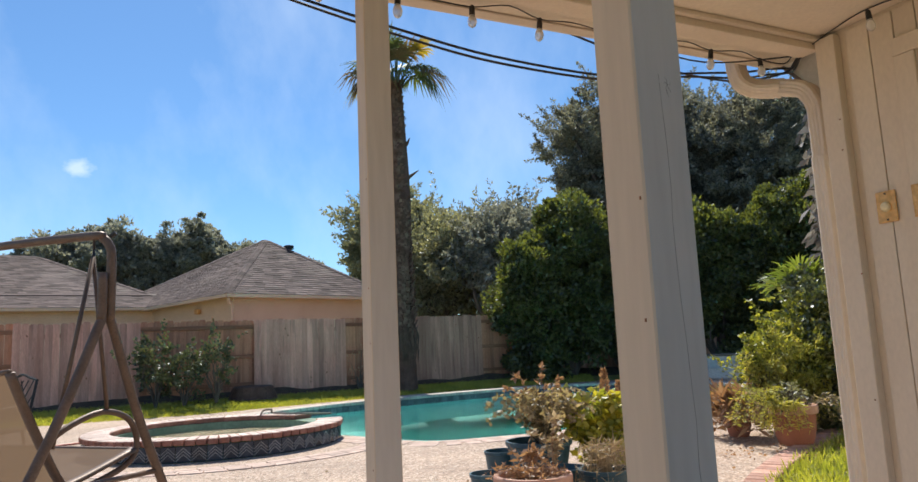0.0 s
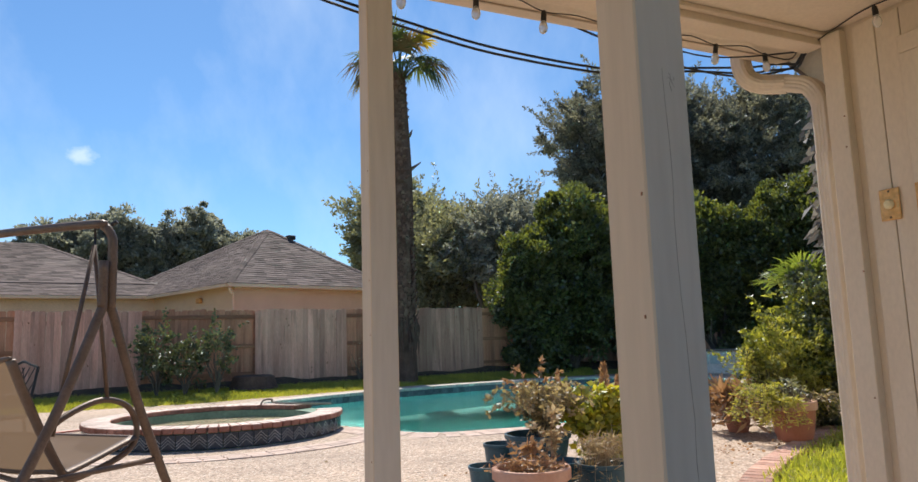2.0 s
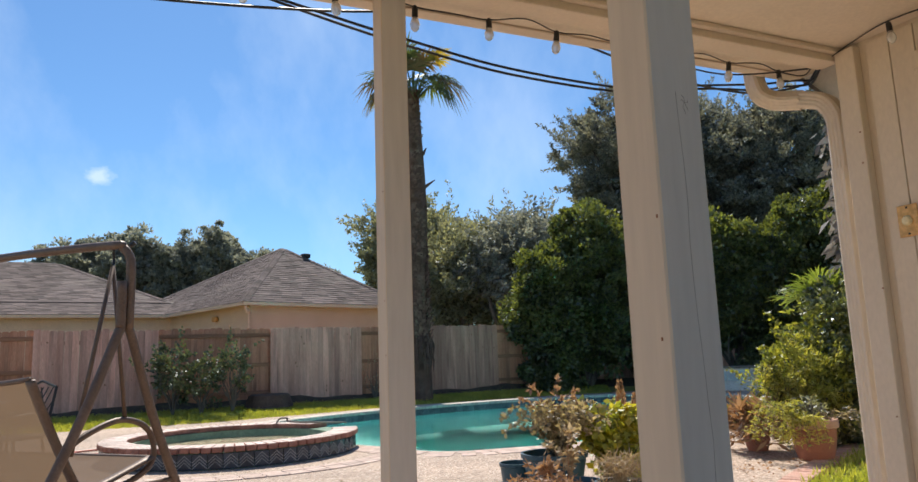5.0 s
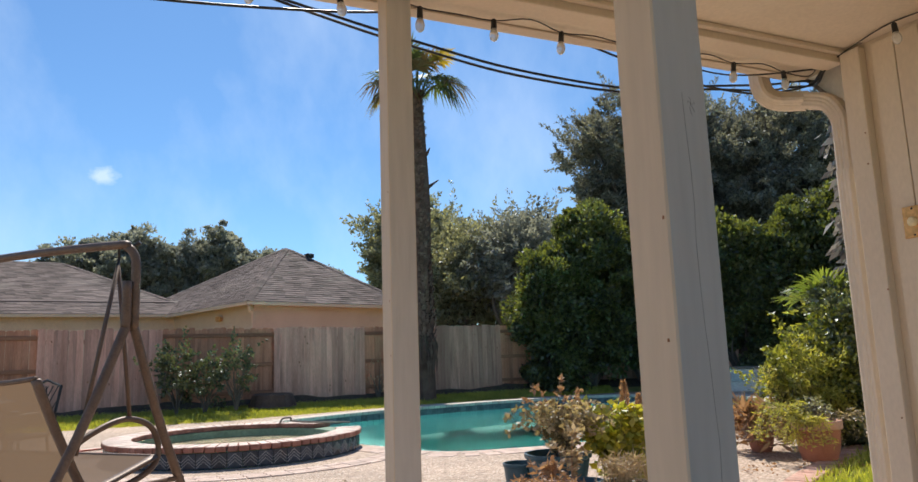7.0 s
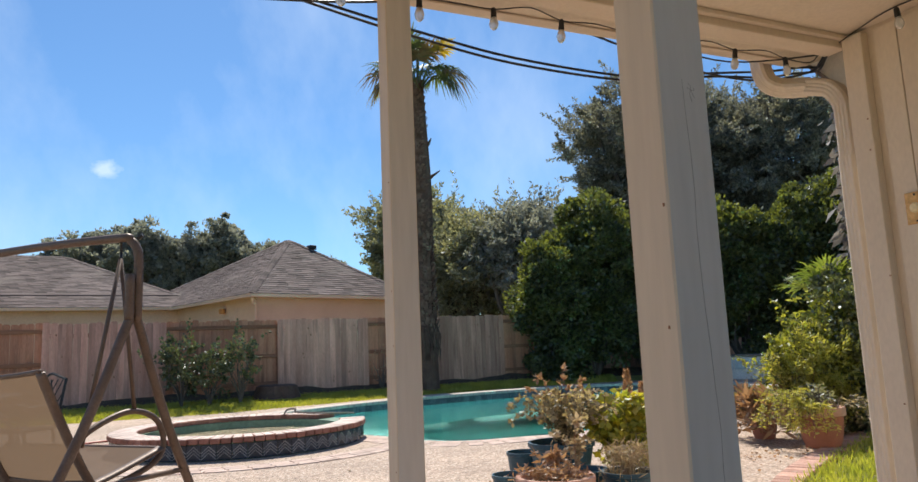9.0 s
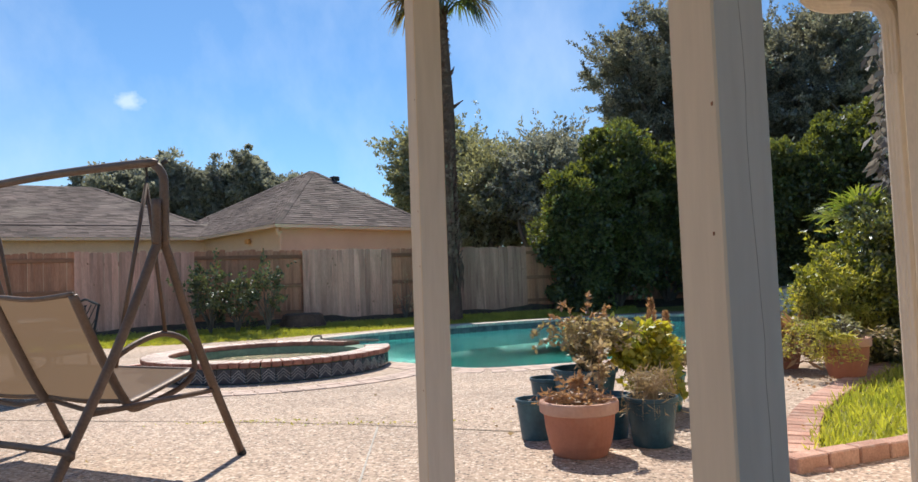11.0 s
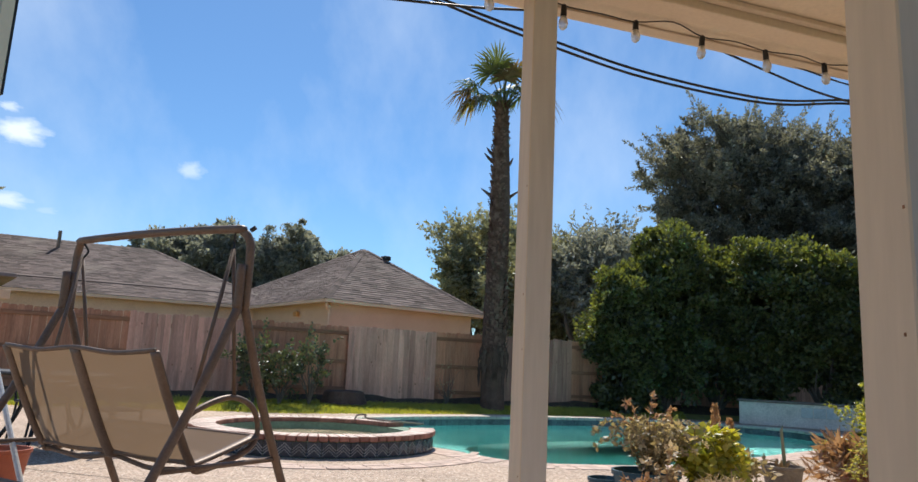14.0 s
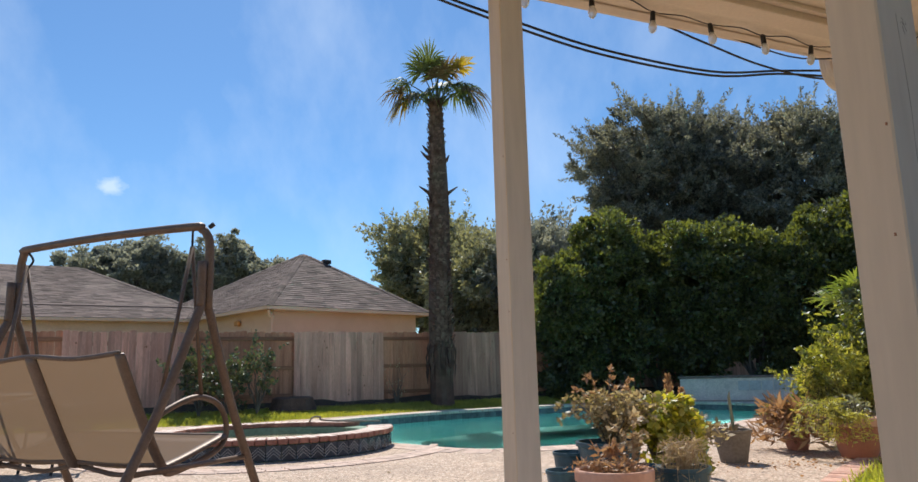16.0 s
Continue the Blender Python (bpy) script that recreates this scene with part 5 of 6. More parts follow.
plant("dry_grass", "straw coloured dried plant hanging over the blue pot", 0.735, 4.20, 0.235, L_DRY, 70, 0.18, 0.17, 0.07, 0.035, 9, 3, 1.4, stem_r=0.0022, stem_m=L_DRY)
pot("blue_pot", "dark blue pot behind the terracotta pot", 0.53, 4.42, 0.13, 0.25, M_BLUEPOT, False, 0.75)
pot("blue_pot", "tall glossy blue pot with a drying shrub", 0.44, 4.95, 0.215, 0.345, M_BLUEPOT, False, 0.7)
plant("drying_shrub", "half dried shrub with olive and tan leaves", 0.47, 4.95, 0.31, L_OLIVE, 70, 0.37, 0.36, 0.040, 0.28, 44, 4, 0.25, up=0.15, stem_r=0.003, low=0.1)
plant("drying_shrub", "dry reddish leaf tips of the potted shrub", 0.45, 4.97, 0.38, L_BROWN, 10, 0.43, 0.24, 0.042, 0.26, 16, 5, 0.0, up=0.5, stem_r=0.003, low=0.5)
pot("blue_pot", "small dark blue pot at the back", 0.20, 5.15, 0.12, 0.26, M_BLUEPOT, False, 0.75)
pot("teal_pot", "teal pot with a yellow-green plant", 1.02, 5.25, 0.15, 0.26, M_TEALPOT, False, 0.75)
plant("yellow_plant", "bright yellow-green broad-leaved potted plant", 0.82, 5.2, 0.14, L_YELLOW, 64, 0.52, 0.32, 0.058, 0.36, 32, 6, 0.34, up=0.1, stem_r=0.003)
plant("yellow_plant", "lower trailing yellow-green leaves by the pots", 0.90, 5.05, 0.05, L_YELLOW, 30, 0.34, 0.24, 0.058, 0.36, 26, 7, 0.5, up=0.0)
plant("dry_grass", "straw coloured tuft beside the teal pot", 1.12, 5.35, 0.2, L_OLIVE, 26, 0.26, 0.22, 0.06, 0.2, 16, 8, 0.5, stem_r=0.003)
for (x, y, h) in ((1.05, 5.75, 0.75), (1.20, 5.95, 0.64)):
    e = empty("flower_spike", "dried brown upright flower spike", "plant", pose(x, y, 0))
    part("stalk", tube(bmesh.new(), [(0, 0, 0), (0.01, 0, h * 0.6), (0, 0, h)], [0.005, 0.005, 0.003], 6), M_RAIL, e)
    rs = np.random.default_rng(int(h * 100))
    z = h - 0.26 * rs.random(260)
    fat = 0.030 * np.sin(np.clip((h - z) / 0.26, 0, 1) * math.pi) ** 0.7
    a = rs.random(260) * 6.283
    at = np.column_stack([fat * np.cos(a) * rs.random(260), fat * np.sin(a) * rs.random(260), z])
    way = np.column_stack([np.cos(a) * 0.6, np.sin(a) * 0.6, np.ones(260)])
    new("seed_head", leaves_mesh("seed_head", at, way, np.full(260, 0.04), np.full(260, 0.008), L_BROWN, 5)).parent = e
pot("grey_pot", "grey-brown pot with a small cactus", 1.74, 6.48, 0.165, 0.275, M_GREYPOT, False, 0.68)
e = empty("cactus", "small upright succulent in the grey pot", "plant", pose(1.74, 6.48, 0.235))
bm = tube(bmesh.new(), [(0.01, 0, 0), (0.015, 0, 0.1), (0.0, 0, 0.32), (0.01, 0, 0.37)], [0.013, 0.016, 0.012, 0.002], 7)
part("stem", bm, L_LIGHT, e)
for a in range(6):
    o = Vector((math.cos(a * 1.05), math.sin(a * 1.05), 0))
    part("leaf", tube(bmesh.new(), [o * 0.01, o * 0.06 + Vector((0, 0, 0.08)), o * (0.10 + 0.03 * (a % 3)) + Vector((0, 0, 0.06))], [0.016, 0.014, 0.003], 5), L_DRY, e)
pot("terracotta_pot", "large terracotta pot with trailing ferns", 2.87, 6.62, 0.20, 0.345, M_TERRA)
plant("fern", "yellow-green trailing asparagus fern", 2.70, 6.58, 0.31, L_FERN, 30, 0.20, 0.24, 0.045, 0.10, 44, 9, 1.6, up=0.0, lean=(-0.22, -0.05), stem_r=0.003)
plant("fern", "yellow-green fern hanging down the terracotta pot", 2.74, 6.47, 0.30, L_FERN, 26, 0.10, 0.20, 0.05, 0.10, 40, 18, 2.6, up=-0.2, lean=(-0.06, -0.10), stem_r=0.002)
plant("fern", "dry trailing stems over the pot rim", 3.03, 6.62, 0.31, L_OLIVE, 14, 0.12, 0.32, 0.045, 0.15, 26, 10, 2.2, up=0.0, lean=(0.12, 0), stem_r=0.003)
plant("wispy_plant", "thin grey-green stems in the terracotta pot", 2.89, 6.64, 0.31, L_LIGHT, 14, 0.22, 0.16, 0.05, 0.15, 14, 19, 0.0)
pot("red_pot", "small red clay pot", 2.62, 7.3, 0.13, 0.22, M_TERRA)
plant("bromeliad", "browning strappy bromeliad in the red pot", 2.60, 7.22, 0.17, L_BROWN, 90, 0.27, 0.38, 0.16, 0.10, 9, 11, 1.3, stem_r=0.003, stem_m=L_BROWN)
plant("bromeliad", "yellow-green strappy leaves in the red pot", 2.60, 7.3, 0.19, L_FERN, 9, 0.30, 0.28, 0.13, 0.10, 8, 12, 0.7, stem_r=0.003)
plant("wispy_plant", "feathery yellow-green plant by the bush", 2.95, 7.3, 0.25, L_FERN, 40, 0.55, 0.32, 0.05, 0.15, 50, 13, 0.5, stem_r=0.003)
shrub("green_bush", "leafy green and yellow-green garden bush", 3.48, 7.55, 1.22, 0.56, 0.5, 190, 140, 0.036, 0.38, L_BUSH, 81, 0.15, lift=0.2, rough=0.55, lumps=20, spray=0.12)
shrub("green_bush", "sunlit leafy bush beside the house corner", 3.82, 7.50, 1.42, 0.46, 0.45, 190, 150, 0.040, 0.38, L_DARKBUSH, 82, 0.15, lift=0.15, rough=0.55, lumps=20, spray=0.14)
shrub("green_bush", "leafy bush behind the house corner", 4.35, 7.95, 1.75, 0.7, 0.6, 90, 80, 0.08, 0.36, L_BUSH, 83, 0.24, lift=0.1)
shrub("feathery_shrub", "feathery yellow-green shrub in front of the bush", 3.2, 7.30, 1.0, 0.30, 0.26, 70, 80, 0.05, 0.14, L_FERN, 85, 0.15, lift=0.1, rough=0.6, lumps=16, spray=0.12)
# small fan palm over the bush
e = empty("young_palm", "young fan palm rising over the bush", "palm", pose(3.62, 7.9, 0))
part("trunk", tube(bmesh.new(), [(0, 0, 0), (0.02, 0, 0.8), (0, 0, 1.35)], [0.07, 0.06, 0.04], 8), M_PALMBARK, e)
rng = random.Random(9)
for az, el in ((-70, 25), (-40, 45), (-10, 60), (25, 50), (60, 30), (90, 20), (150, 40), (200, 40)):
    a, b = radians(az), radians(el)
    way = Vector((math.sin(a) * math.cos(b), -math.cos(a) * math.cos(b), math.sin(b)))
    vv, ff = [], []
    fan(vv, ff, Vector((0, 0, 1.35)) + way * 0.3, way, 0.34, 0.3, rng, 0.011)
    me = bpy.data.meshes.new("frond")
    me.from_pydata(vv, [], ff)
    me.materials.append(L_FROND)
    new("frond", me).parent = e
# hanging shreds of pale bark on a plant behind the downspout
rs = np.random.default_rng(84)
n = 420
at = np.column_stack([rs.normal(size=n) * 0.075, rs.normal(size=n) * 0.1, 1.45 + 1.9 * rs.random(n)])
way = np.column_stack([rs.normal(size=n) * 0.7 - 0.3, rs.normal(size=n) * 0.6, -0.5 - 0.5 * rs.random(n)])
size = 0.10 + 0.12 * rs.random(n)
e = empty("banana_plant", "tall plant stem with grey dried hanging leaf shreds", "plant", pose(3.9, 7.6, 0))
shreds = tagged(new("dead_foliage", leaves_mesh("dead_foliage", at, way, size, size * 0.2, L_SHRED, 84)), "grey dried hanging leaf shreds", kind="stuff")
shreds.parent = e
part("trunk", tube(bmesh.new(), [(0, 0, -0.03), (0.02, 0, 1.6), (0, 0, 3.3)], [0.07, 0.06, 0.04], 8), M_PALMBARK, e)


# ---- swing ----
def swing():
    b = Vector((0.926, -0.378, 0))
    a = Vector((0.378, 0.926, 0))
    AR = Vector((-1.82, 3.63, 0))
    o = AR - b * 0.765
    e = empty("patio_swing", "bronze framed patio swing with beige mesh seat", "swing seat", Matrix.Translation(o) @ pose(0, 0, 0, 0, 0, math.degrees(math.atan2(b.y, b.x))))
    H, w, d, r = 1.63, 0.765, 0.56, 0.0235
    bend = [(w, 0.026, H - 0.44), (w, 0.026, H - 0.13), (w - 0.015, 0.022, H - 0.055), (w - 0.05, 0.012, H - 0.015), (w - 0.11, 0, H)]
    part("top_bar", tube(bmesh.new(), smooth_path([(-x, y, z) for x, y, z in bend] + [(0, 0, H + 0.012)] + bend[::-1], 4), r, 10), M_BRONZE, e, smooth=True)
    for s in (-1, 1):
        for t in (-1, 1):
            f = d if t > 0 else d + 0.10
            p = smooth_path([(s * w, t * 0.026, H - 0.20), (s * w, t * 0.026, H - 0.42), (s * w, t * 0.05, H - 0.49), (s * w, t * f * 0.42, H * 0.405), (s * w, t * f, 0.0)], 4)
            leg = part("leg", tube(bmesh.new(), p, r, 10), M_BRONZE, e, smooth=True)
            part("foot_cap", tube(bmesh.new(), [(s * w, t * f, 0.0), (s * w, t * (f - 0.012), 0.03)], 0.026, 10), M_BLACK, leg)
        part("leg_bracket", box(bmesh.new(), (0.012, 0.05, 0.16), (s * w, 0, H - 0.33), bevel=0.004), M_BRONZE, e)
        part("side_brace", tube(bmesh.new(), [(s * w, -0.44, 0.40), (s * w, 0.385, 0.40)], 0.014, 8), M_BRONZE, e, smooth=True)
        part("hook", tube(bmesh.new(), smooth_path([(s * (w - 0.10), 0, H - 0.02), (s * (w - 0.12), 0.02, H - 0.07), (s * (w - 0.10), 0, H - 0.12)], 4), 0.007, 6), M_IRON, e)
        sx = s * (w - 0.13)
        for y1, z1 in ((-0.17, 0.58), (0.14, 0.72)):
            part("hanger", tube(bmesh.new(), [(s * (w - 0.10), 0, H - 0.11), (sx, y1, z1)], 0.011, 8), M_BRONZE, e, smooth=True)
        part("side_rail", tube(bmesh.new(), smooth_path([(sx, -0.40, 0.95), (sx, -0.28, 0.70), (sx, -0.13, 0.43), (sx, -0.06, 0.405), (sx, 0.31, 0.51)], 5), 0.034, 8, 0.015), M_BRONZE, e, smooth=True)
        part("armrest", tube(bmesh.new(), smooth_path([(sx, -0.21, 0.60), (sx, -0.12, 0.66), (sx, 0.03, 0.715), (sx, 0.15, 0.725), (sx, 0.27, 0.68), (sx, 0.33, 0.59), (sx, 0.325, 0.49), (sx, 0.22, 0.42), (sx, -0.04, 0.36), (sx, -0.10, 0.38)], 5), 0.016, 8), M_BRONZE, e, smooth=True)
        part("corner_clip", tube(bmesh.new(), [(s * (w - 0.005), 0.02, H - 0.01), (s * (w + 0.02), 0.03, H + 0.008)], 0.012, 8), M_IRON, e)
    part("middle_rail", tube(bmesh.new(), smooth_path([(0, -0.40, 0.95), (0, -0.28, 0.70), (0, -0.13, 0.42), (0, -0.06, 0.395), (0, 0.31, 0.50)], 5), 0.044, 8, 0.014), M_BRONZE, e, smooth=True)
    sw = w - 0.13
    for nm, y, z, rr in (("back_bar", -0.40, 0.955, 0.013), ("lower_bar", -0.11, 0.405, 0.014), ("front_bar", 0.32, 0.51, 0.014)):
        pts = [(-sw, y, z), (-sw / 2, y, z - (0.02 if nm == "back_bar" else 0)), (0, y, z), (sw / 2, y, z - (0.02 if nm == "back_bar" else 0)), (sw, y, z)]
        part(nm, tube(bmesh.new(), smooth_path(pts, 5), rr, 8), M_BRONZE, e, smooth=True)
    part("under_bar", tube(bmesh.new(), smooth_path([(-sw, -0.08, 0.37), (-sw * 0.5, -0.08, 0.345), (-sw * 0.25, -0.08, 0.36), (0, -0.09, 0.385), (sw * 0.25, -0.08, 0.36), (sw * 0.5, -0.08, 0.345), (sw, -0.08, 0.37)], 5), 0.013, 8), M_BRONZE, e, smooth=True)
    part("rear_crossbar", tube(bmesh.new(), smooth_path([(-w, -0.52, 0.22), (-w + 0.08, -0.54, 0.26), (w - 0.08, -0.54, 0.26), (w, -0.52, 0.22)], 5), 0.017, 8), M_BRONZE, e, smooth=True)
    prof = smooth_path([(0, -0.395, 0.945), (0, -0.27, 0.70), (0, -0.125, 0.435), (0, -0.05, 0.415), (0, 0.31, 0.515)], 6)
    for s in (-1, 1):
        x0, x1 = (0.012, sw - 0.012) if s > 0 else (-sw + 0.012, -0.012)
        bm = bmesh.new()
        grid = []
        for i, p in enumerate(prof):
            sag = 0.025 * math.sin(math.pi * i / (len(prof) - 1))
            grid.append([bm.verts.new((x0 + (x1 - x0) * k / 8, p.y, p.z - (sag + 0.0) * math.sin(math.pi * k / 8))) for k in range(9)])
        for g, h in zip(grid, grid[1:]):
            for k in range(8):
                bm.faces.new((g[k], g[k + 1], h[k + 1], h[k]))
        part("sling", bm, M_SLING, e, "beige woven mesh sling", True)


swing()


# ---- iron table and chairs by the fence side of the deck ----
def iron_chair(x, y, yaw):
    e = empty("iron_chair", "black iron garden chair with a lattice back", "chair", pose(x, y, 0, 0, 0, yaw) @ Matrix.Scale(0.92, 4), "chairs round the garden table")
    part("seat", box(bmesh.new(), (0.46, 0.44, 0.03), (0, 0, 0.43), bevel=0.01), M_IRON, e)
    for sx in (-1, 1):
        for sy in (-1, 1):
            part("leg", tube(bmesh.new(), smooth_path([(sx * 0.21, sy * 0.19, 0.42), (sx * 0.22, sy * 0.21, 0.2), (sx * 0.23, sy * 0.24, 0.0)], 3), 0.015, 6), M_IRON, e)
        part("arm", tube(bmesh.new(), smooth_path([(sx * 0.23, -0.20, 0.66), (sx * 0.25, 0.05, 0.66), (sx * 0.25, 0.2, 0.62), (sx * 0.22, 0.2, 0.43)], 4), 0.014, 6), M_IRON, e)
        part("back_post", tube(bmesh.new(), [(sx * 0.22, -0.20, 0.43), (sx * 0.23, -0.26, 0.68), (sx * 0.22, -0.32, 0.92)], 0.015, 6), M_IRON, e)
    part("back_rail", tube(bmesh.new(), smooth_path([(-0.22, -0.32, 0.92), (-0.1, -0.33, 0.95), (0, -0.33, 0.98), (0.1, -0.33, 0.95), (0.22, -0.32, 0.92)], 4), 0.014, 6), M_IRON, e)
    for k in range(7):
        for s in (-1, 1):
            x0 = -0.22 + 0.44 * k / 6
            x1 = max(-0.22, min(0.22, x0 + s * 0.2))
            part("lattice_bar", tube(bmesh.new(), [(x0, -0.22, 0.50), (x1, -0.30, 0.50 + 0.42 * (abs(x1 - x0) / 0.2 if x1 != x0 else 0.02))], 0.006, 4), M_IRON, e)


iron_chair(-4.42, 6.75, 160)
iron_chair(-5.35, 5.75, 60)
iron_chair(-5.5, 7.2, 150)
e = empty("garden_table", "round black iron garden table", "table", pose(-5.0, 6.55, 0))
part("tabletop", lathe(bmesh.new(), [(0.02, 0.70), (0.58, 0.70), (0.60, 0.715), (0.58, 0.73), (0.02, 0.73)], 32), M_IRON, e)
for k in range(4):
    a = k * math.pi / 2 + 0.4
    part("leg", tube(bmesh.new(), smooth_path([(math.cos(a) * 0.3, math.sin(a) * 0.3, 0.70), (math.cos(a) * 0.2, math.sin(a) * 0.2, 0.4), (math.cos(a) * 0.42, math.sin(a) * 0.42, 0.0)], 4), 0.02, 6), M_IRON, e)
e = empty("chair_cushion", "teal seat cushion on an iron chair", "cushion", pose(-5.35, 5.75, 0.446, 0, 0, 60))
part("pad", box(bmesh.new(), (0.42, 0.40, 0.06), (0, 0, 0.03), bevel=0.02), M_TEALPOT, e)
# red clay pot and a leaning pole with blue cloth beside the swing
pot("clay_pot", "red-brown clay pot beside the swing", -3.72, 4.45, 0.175, 0.29, M_REDPOT, False, 0.7)
e = empty("furled_umbrella", "white metal pole with furled blue and orange cloth", "umbrella", pose(0, 0, 0))
part("pole", tube(bmesh.new(), [(-3.08, 3.92, 0.013), (-3.86, 4.24, 1.25)], 0.016, 8), M_WHITEMETAL, e)
part("cloth", tube(bmesh.new(), [(-3.74, 4.18, 0.99), (-3.78, 4.20, 1.06), (-3.87, 4.24, 1.18), (-3.98, 4.29, 1.40)], [0.02, 0.06, 0.085, 0.03], 10), M_BLUE, e)
part("trim", tube(bmesh.new(), [(-3.765, 4.13, 1.05), (-3.78, 4.14, 1.10)], [0.03, 0.04], 8), M_ORANGE, e)
# red hose on the deck behind the swing
thing("garden_hose", tube(bmesh.new(), smooth_path([(-4.6, 8.2, 0.02), (-4.1, 8.6, 0.02), (-3.9, 9.1, 0.02), (-4.5, 9.3, 0.02), (-5.0, 8.9, 0.02), (-4.6, 8.5, 0.03), (-4.2, 8.9, 0.03)], 6), 0.014, 6), M_RED, "red garden hose lying on the deck", "hose")
# tree stump against the fence
thing("tree_stump", lathe(bmesh.new(), [(0.56, -0.03), (0.50, 0.12), (0.46, 0.24), (0.40, 0.27), (0.02, 0.25)], 18), M_PALMBARK, "dark tree stump against the fence", "stump", m=pose(-4.95, 16.75, 0.06))

# ---- deck joints, coping, edging ----
def strip(pts, w, z=0.004):
    bm = bmesh.new()
    p = smooth_path([(*q, z) for q in pts], 5)
    prev = None
    for i, q in enumerate(p):
        d = (p[min(i + 1, len(p) - 1)] - p[max(i - 1, 0)]).normalized()
        s = Vector((-d.y, d.x, 0)) * w * (0.7 + 0.6 * random.random())
        cur = (bm.verts.new(q + s), bm.verts.new(q - s))
        if prev:
            bm.faces.new((prev[0], prev[1], cur[1], cur[0]))
        prev = cur
    return bm


for pts in (((-6.5, 5.8), (-3.37, 5.32), (-1.43, 5.02), (0.03, 4.6), (1.3, 4.3)), ((-0.95, 4.85), (-0.86, 4.1), (-0.77, 3.33), (-0.7, 2.4))):
    thing("deck_joint", strip(pts, 0.006), M_JOINT if pts[0][0] < -2 else M_MORTAR, "dirty expansion joint in the deck", "joint", kind="structure")


def along(pts, gap):
    """Even places along a line: point and heading."""
    out, left = [], 0.0
    for a, b in zip(pts, pts[1:]):
        a, b = Vector(a), Vector(b)
        L = (b - a).length
        while left < L:
            out.append((a.lerp(b, left / L), math.degrees(math.atan2(b.y - a.y, b.x - a.x))))
            left += gap
        left -= L
    return out


coping = empty("pool_coping", "pale pink brick coping round the pool", "coping", pose(0, 0, 0), kind="structure")
brick_c = mesh_of("brick", box(bmesh.new(), (0.150, 0.20, 0.06), (0, -0.105, 0.0), bevel=0.004), M_PINKSTONE)
stone_c = mesh_of("coping_stone", box(bmesh.new(), (0.145, 0.34, 0.06), (0, -0.13, 0.0), bevel=0.008), M_COPING)
loop = [(x, y, 0.0) for x, y in pool_line]
for p, yaw in along(loop + loop[:1], 0.152):
    if (p - SPA_C).length < SPA_R + 0.12:
        continue
    far = p.y > 9.2 and not (p.x > 1.5 and p.y < 14)
    lay = Matrix.Translation(p + Vector((0, 0, -0.020 if far else -0.025))) @ pose(0, 0, 0, random.uniform(-.4, .4), 0, yaw)
    piece("coping_stone" if far else "brick", stone_c if far else brick_c, coping, lay)
    if not far:
        piece("brick", brick_c, coping, lay @ pose(0.03, -0.204, 0))
lip = [Vector((x, y, -0.022)) for x, y in pool_line if y < 9.6 and math.hypot(x - SPA_C.x, y - SPA_C.y) > SPA_R + 0.05]
part("lip", tube(bmesh.new(), sorted(lip, key=lambda p: p.x), 0.026, 6), M_WHITEMETAL, coping, "white rounded pool edge")
# waterline tiles round the pool
tiles = empty("waterline_tile", "dark blue waterline tile band of the pool", "tile band", pose(0, 0, 0), kind="structure")
tile_w = mesh_of("tile", box(bmesh.new(), (0.145, 0.014, 0.15), (0, 0.0, -0.095), bevel=0.003), M_WATERTILE)
for p, yaw in along(loop + loop[:1], 0.149):
    piece("tile", tile_w, tiles, Matrix.Translation(p) @ pose(0, 0, 0, 0, 0, yaw) @ pose(0, 0.012, 0))

edging = empty("brick_edging", "red brick edging between deck and grass", "edging", pose(0, 0, 0), kind="structure")
brick_e = mesh_of("brick", box(bmesh.new(), (0.098, 0.20, 0.07), (0, 0, 0), bevel=0.006), M_BRICK)
for p, yaw in along([(v.x, v.y, 0) for v in smooth_path([(x, y, 0) for x, y in EDGE], 6)], 0.104):
    piece("brick", brick_e, edging, Matrix.Translation(p + Vector((0, 0, -0.018))) @ pose(0, 0, random.uniform(-.003, .003), 0, 0, yaw + random.uniform(-2, 2)))
brick_r = mesh_of("brick", box(bmesh.new(), (0.20, 0.098, 0.11), (0, 0, 0), bevel=0.007), M_BRICK)
for k in range(14):
    p = hxy(2.80 + 0.206 * k, 2.68, 0.02)
    piece("brick", brick_r, edging, Matrix.Translation(p) @ pose(0, 0, random.uniform(-.004, .004), 0, 0, HOUSE + random.uniform(-1.5, 1.5)))
# brick paving bands on the deck round the spa
band = empty("brick_band", "pink brick paving band in the deck round the spa", "paving", pose(0, 0, 0), kind="structure")
brick_b = mesh_of("brick", box(bmesh.new(), (0.195, 0.095, 0.03), (0, 0, 0), bevel=0.004), M_PINKSTONE)
for row in range(3):
    rr = SPA_R + 0.50 + 0.10 * row
    nb = int(2 * math.pi * rr / 0.2)
    for k in range(nb):
        a = 360 * k / nb + row * 3
        q = SPA_C + Vector((math.cos(radians(a)) * rr, math.sin(radians(a)) * rr, 0))
        if q.y > 8.6 or q.x > -0.95:
            continue
        piece("brick", brick_b, band, Matrix.Translation(q + Vector((0, 0, -0.006))) @ pose(0, 0, random.uniform(-.002, .002), 0, 0, a + 90))


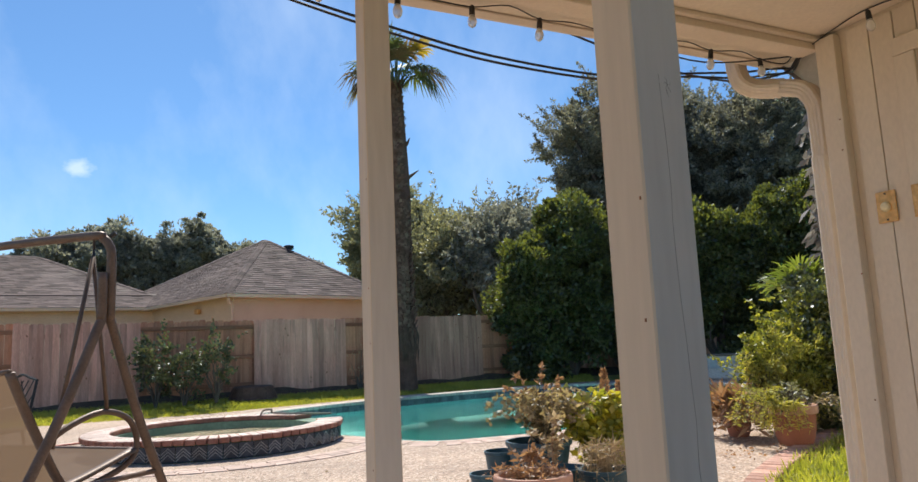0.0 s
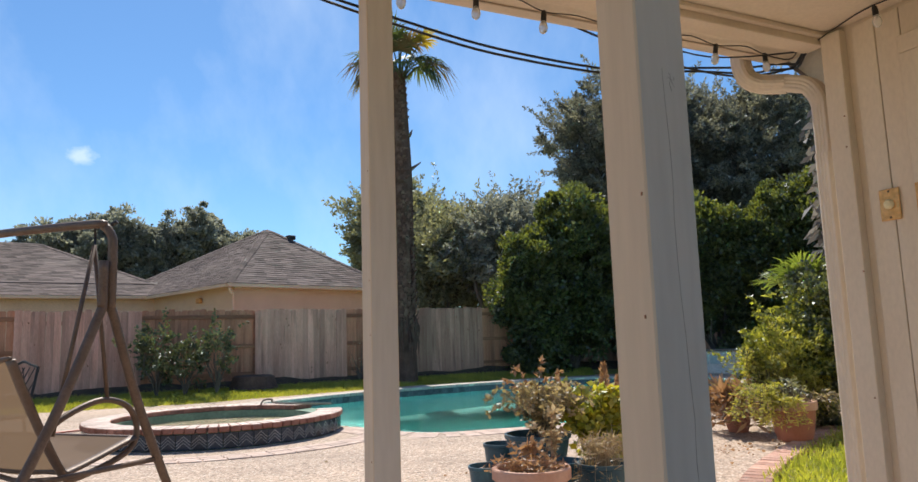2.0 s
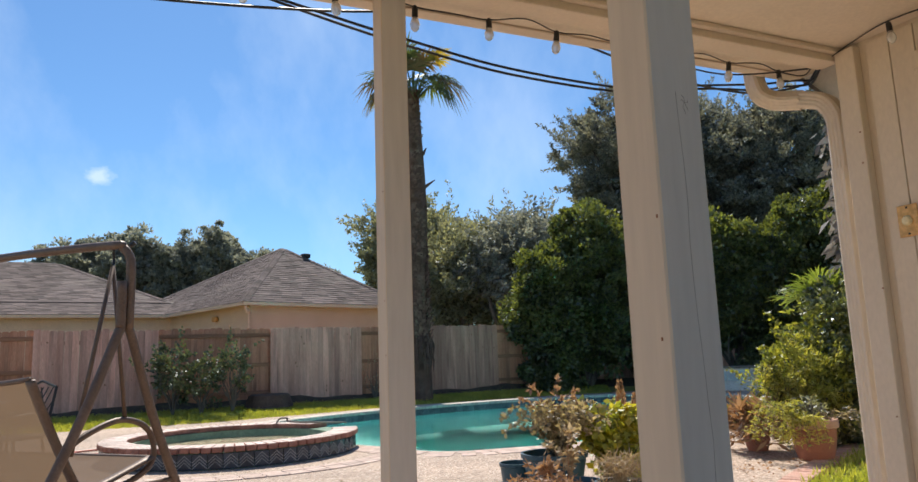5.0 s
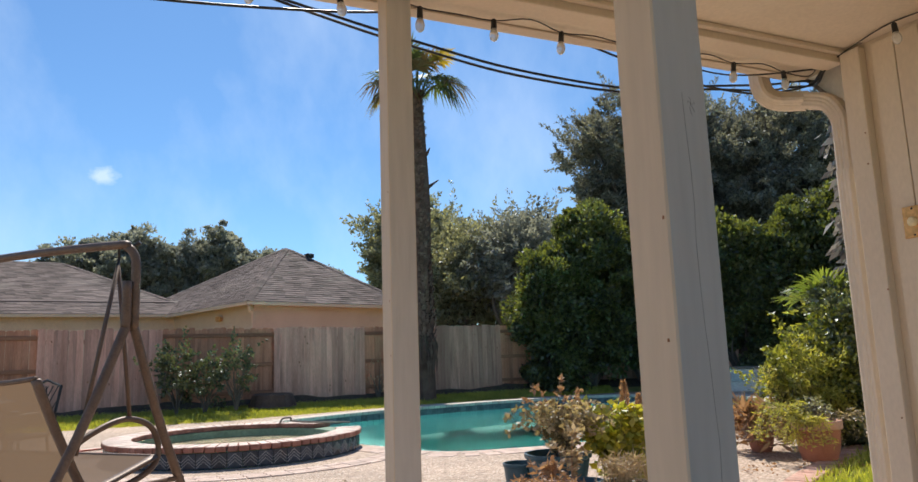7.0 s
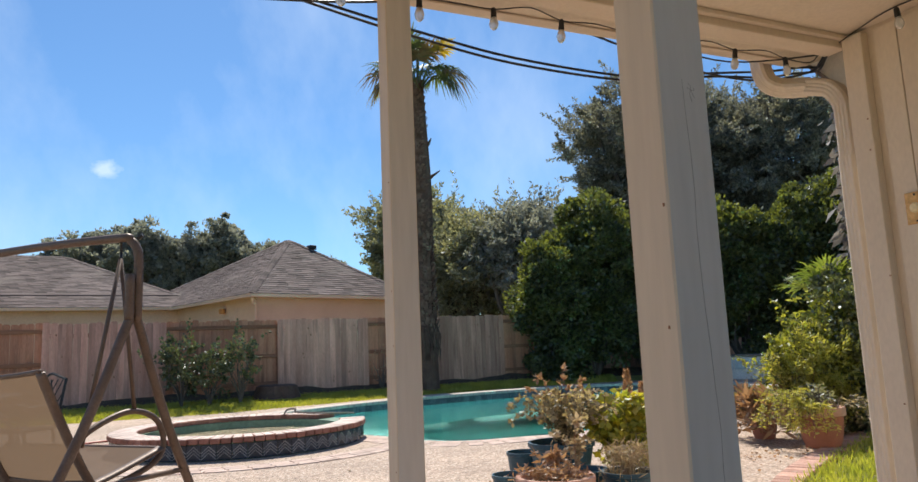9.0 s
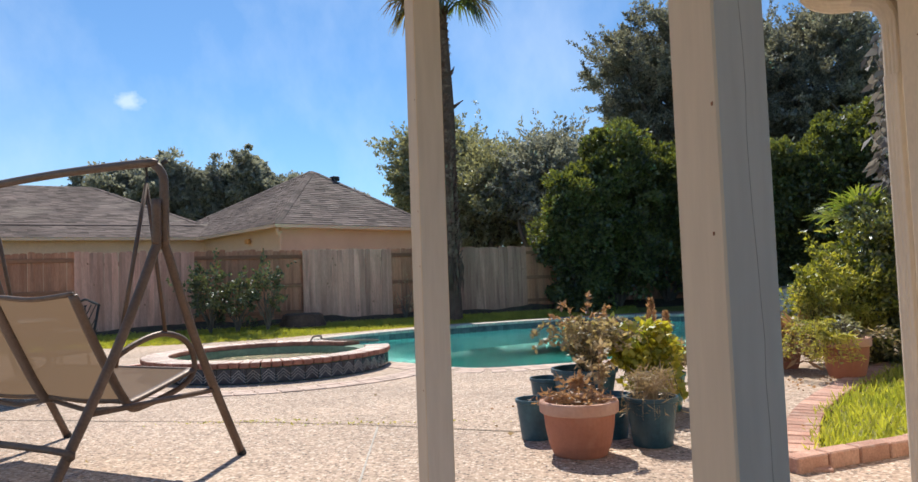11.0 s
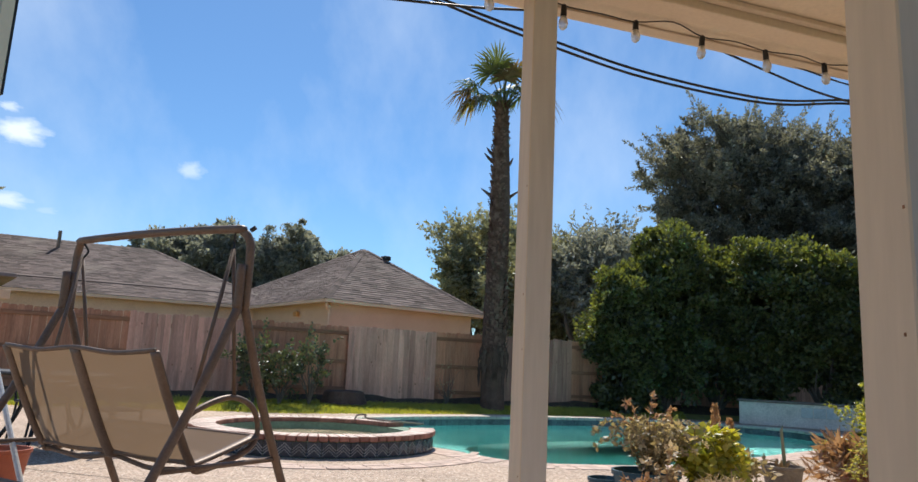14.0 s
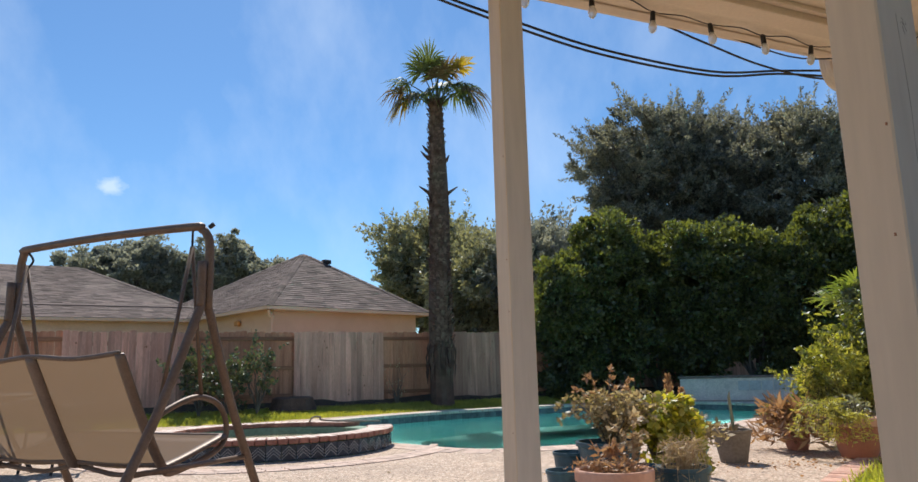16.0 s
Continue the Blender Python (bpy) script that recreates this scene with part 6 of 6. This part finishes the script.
# ---- grass ----
def blades(name, label, pts, h, seed):
    rs = np.random.default_rng(seed)
    n = len(pts)
    at = pts if pts.shape[1] == 3 else np.column_stack([pts, np.full(n, -0.03)])
    way = np.column_stack([rs.normal(size=(n, 2)) * 0.45, np.ones(n)])
    size = h * (0.5 + rs.random(n))
    ob = new(name, leaves_mesh(name, at, way, size, np.full(n, 0.006 if h < 0.1 else 0.010), L_GRASS, seed))
    return tagged(ob, label, "grass", kind="stuff")


rs = np.random.default_rng(3)


def lawn_y(x):
    """Near and far edge of the lawn strip at x."""
    near = np.interp(x, [-16, -10, -5.4, -3.7, -1.6, 1.0, 3.7, 6.6, 9.4, 12], [9.6, 12.4, 14.3, 15.9, 17.9, 19.5, 20.5, 21.0, 19.5, 17.0])
    return near, np.maximum(15.04 + (np.minimum(x, 2.5) + 9.47) * 0.559 + 0.4, near + 0.6)


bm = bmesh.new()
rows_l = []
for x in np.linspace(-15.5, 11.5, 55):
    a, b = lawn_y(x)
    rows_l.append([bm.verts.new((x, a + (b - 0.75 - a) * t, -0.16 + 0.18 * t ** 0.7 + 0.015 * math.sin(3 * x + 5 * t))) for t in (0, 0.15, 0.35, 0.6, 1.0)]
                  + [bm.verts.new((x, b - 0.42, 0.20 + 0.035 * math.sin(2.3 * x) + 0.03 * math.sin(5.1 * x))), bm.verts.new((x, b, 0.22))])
# the last two rows, up the bank at the fence, take the dark tone
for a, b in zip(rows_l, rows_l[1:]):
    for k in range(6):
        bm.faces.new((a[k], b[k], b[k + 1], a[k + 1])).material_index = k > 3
thing("lawn", bm, M_GRASS, "strip of lawn rising to a dark bank at the fence", "lawn", kind="structure", smooth=True).data.materials.append(M_BANK)
q = rs.random((70000, 2))
x, t = -14 + 17.5 * q[:, 0], q[:, 1]
a, b = lawn_y(x)
b = b - 0.70
t = t * (1 - 0.12 * rs.random(len(t)))
pts = np.column_stack([x, a + (b - a) * t, -0.16 + 0.18 * t ** 0.7])
blades("lawn_grass", "short sunlit lawn grass along the fence", pts, 0.085, 5)
q = rs.random((70000, 2))
x, y = 1.3 + 5.5 * q[:, 0], 3.3 + 8 * q[:, 1]
ey = np.interp(x, [p[0] for p in EDGE], [p[1] for p in EDGE])
u, v = x * 0.899 + y * 0.438, -x * 0.438 + y * 0.899
ok = (y < ey - 0.10) & (v > 2.72) & (u > 2.75)
blades("bed_grass", "green grass bed beside the house corner", np.column_stack([x, y])[ok], 0.075, 6)


# steps at the shallow end of the pool
for i, (r, z) in enumerate(((0.55, -0.36), (0.95, -0.55), (1.35, -0.75))):
    bm = lathe(bmesh.new(), [(r, z - 0.5), (r, z - 0.02), (r - 0.02, z), (0.02, z)], 40)
    thing("pool_step", bm, M_PLASTER, "submerged curved turquoise pool step", "pool step", "steps of the pool", m=pose(4.55, 13.4, 0))


def litter(name, label, boxes, n, size, material, seed):
    """Dry leaves lying on the deck."""
    rs = np.random.default_rng(seed)
    at = np.vstack([np.column_stack([rs.normal(x, sx, n), rs.normal(y, sy, n), rs.random(n) * 0.012 + 0.006]) for x, y, sx, sy in boxes])
    way = np.column_stack([rs.normal(size=(len(at), 2)), rs.random(len(at)) * 0.25])
    L = size * (0.4 + 0.9 * rs.random(len(at)))
    ob = new(name, leaves_mesh(name, at, way, L, L * 0.3, material, seed))
    return tagged(ob, label, "leaf litter", kind="stuff")


litter("fallen_leaves", "dry brown leaves lying on the deck by the pots", ((1.9, 6.2, 0.25, 0.12), (2.5, 6.1, 0.5, 0.3), (1.0, 4.6, 0.3, 0.3), (2.9, 6.3, 0.3, 0.15), (0.4, 5.4, 0.4, 0.3)), 70, 0.032, L_BROWN, 21)
litter("leaf_heap", "heap of dark brown dead leaves by the grey pot", ((1.28, 6.36, 0.11, 0.05), (1.12, 6.42, 0.06, 0.05)), 130, 0.06, L_PALMDRY, 25)
litter("scattered_leaves", "few dry leaves scattered over the deck", ((-1.6, 4.6, 1.2, 0.8), (-0.5, 5.8, 1.5, 1.2)), 16, 0.035, L_DRY, 22)
litter("joint_weeds", "small green weeds in the deck joint", ((-0.9, 4.95, 0.45, 0.02), (-1.9, 5.09, 0.3, 0.02)), 110, 0.020, L_FERN, 23)


# ---- the deck and all that stands on it, scaled up about the camera's eye to keep its view ----
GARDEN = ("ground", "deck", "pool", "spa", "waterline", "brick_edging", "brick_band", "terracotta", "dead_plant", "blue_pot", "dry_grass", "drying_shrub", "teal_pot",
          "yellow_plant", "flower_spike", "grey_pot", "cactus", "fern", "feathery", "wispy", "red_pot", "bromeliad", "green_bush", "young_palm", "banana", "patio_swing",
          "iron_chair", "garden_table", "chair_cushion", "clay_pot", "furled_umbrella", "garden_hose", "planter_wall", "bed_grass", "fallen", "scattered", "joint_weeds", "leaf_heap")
CAM_EYE = Vector((-0.03, 0.02, 0.965))
GROW = Matrix.Translation(CAM_EYE) @ Matrix.Scale(1.10, 4) @ Matrix.Translation(-CAM_EYE)
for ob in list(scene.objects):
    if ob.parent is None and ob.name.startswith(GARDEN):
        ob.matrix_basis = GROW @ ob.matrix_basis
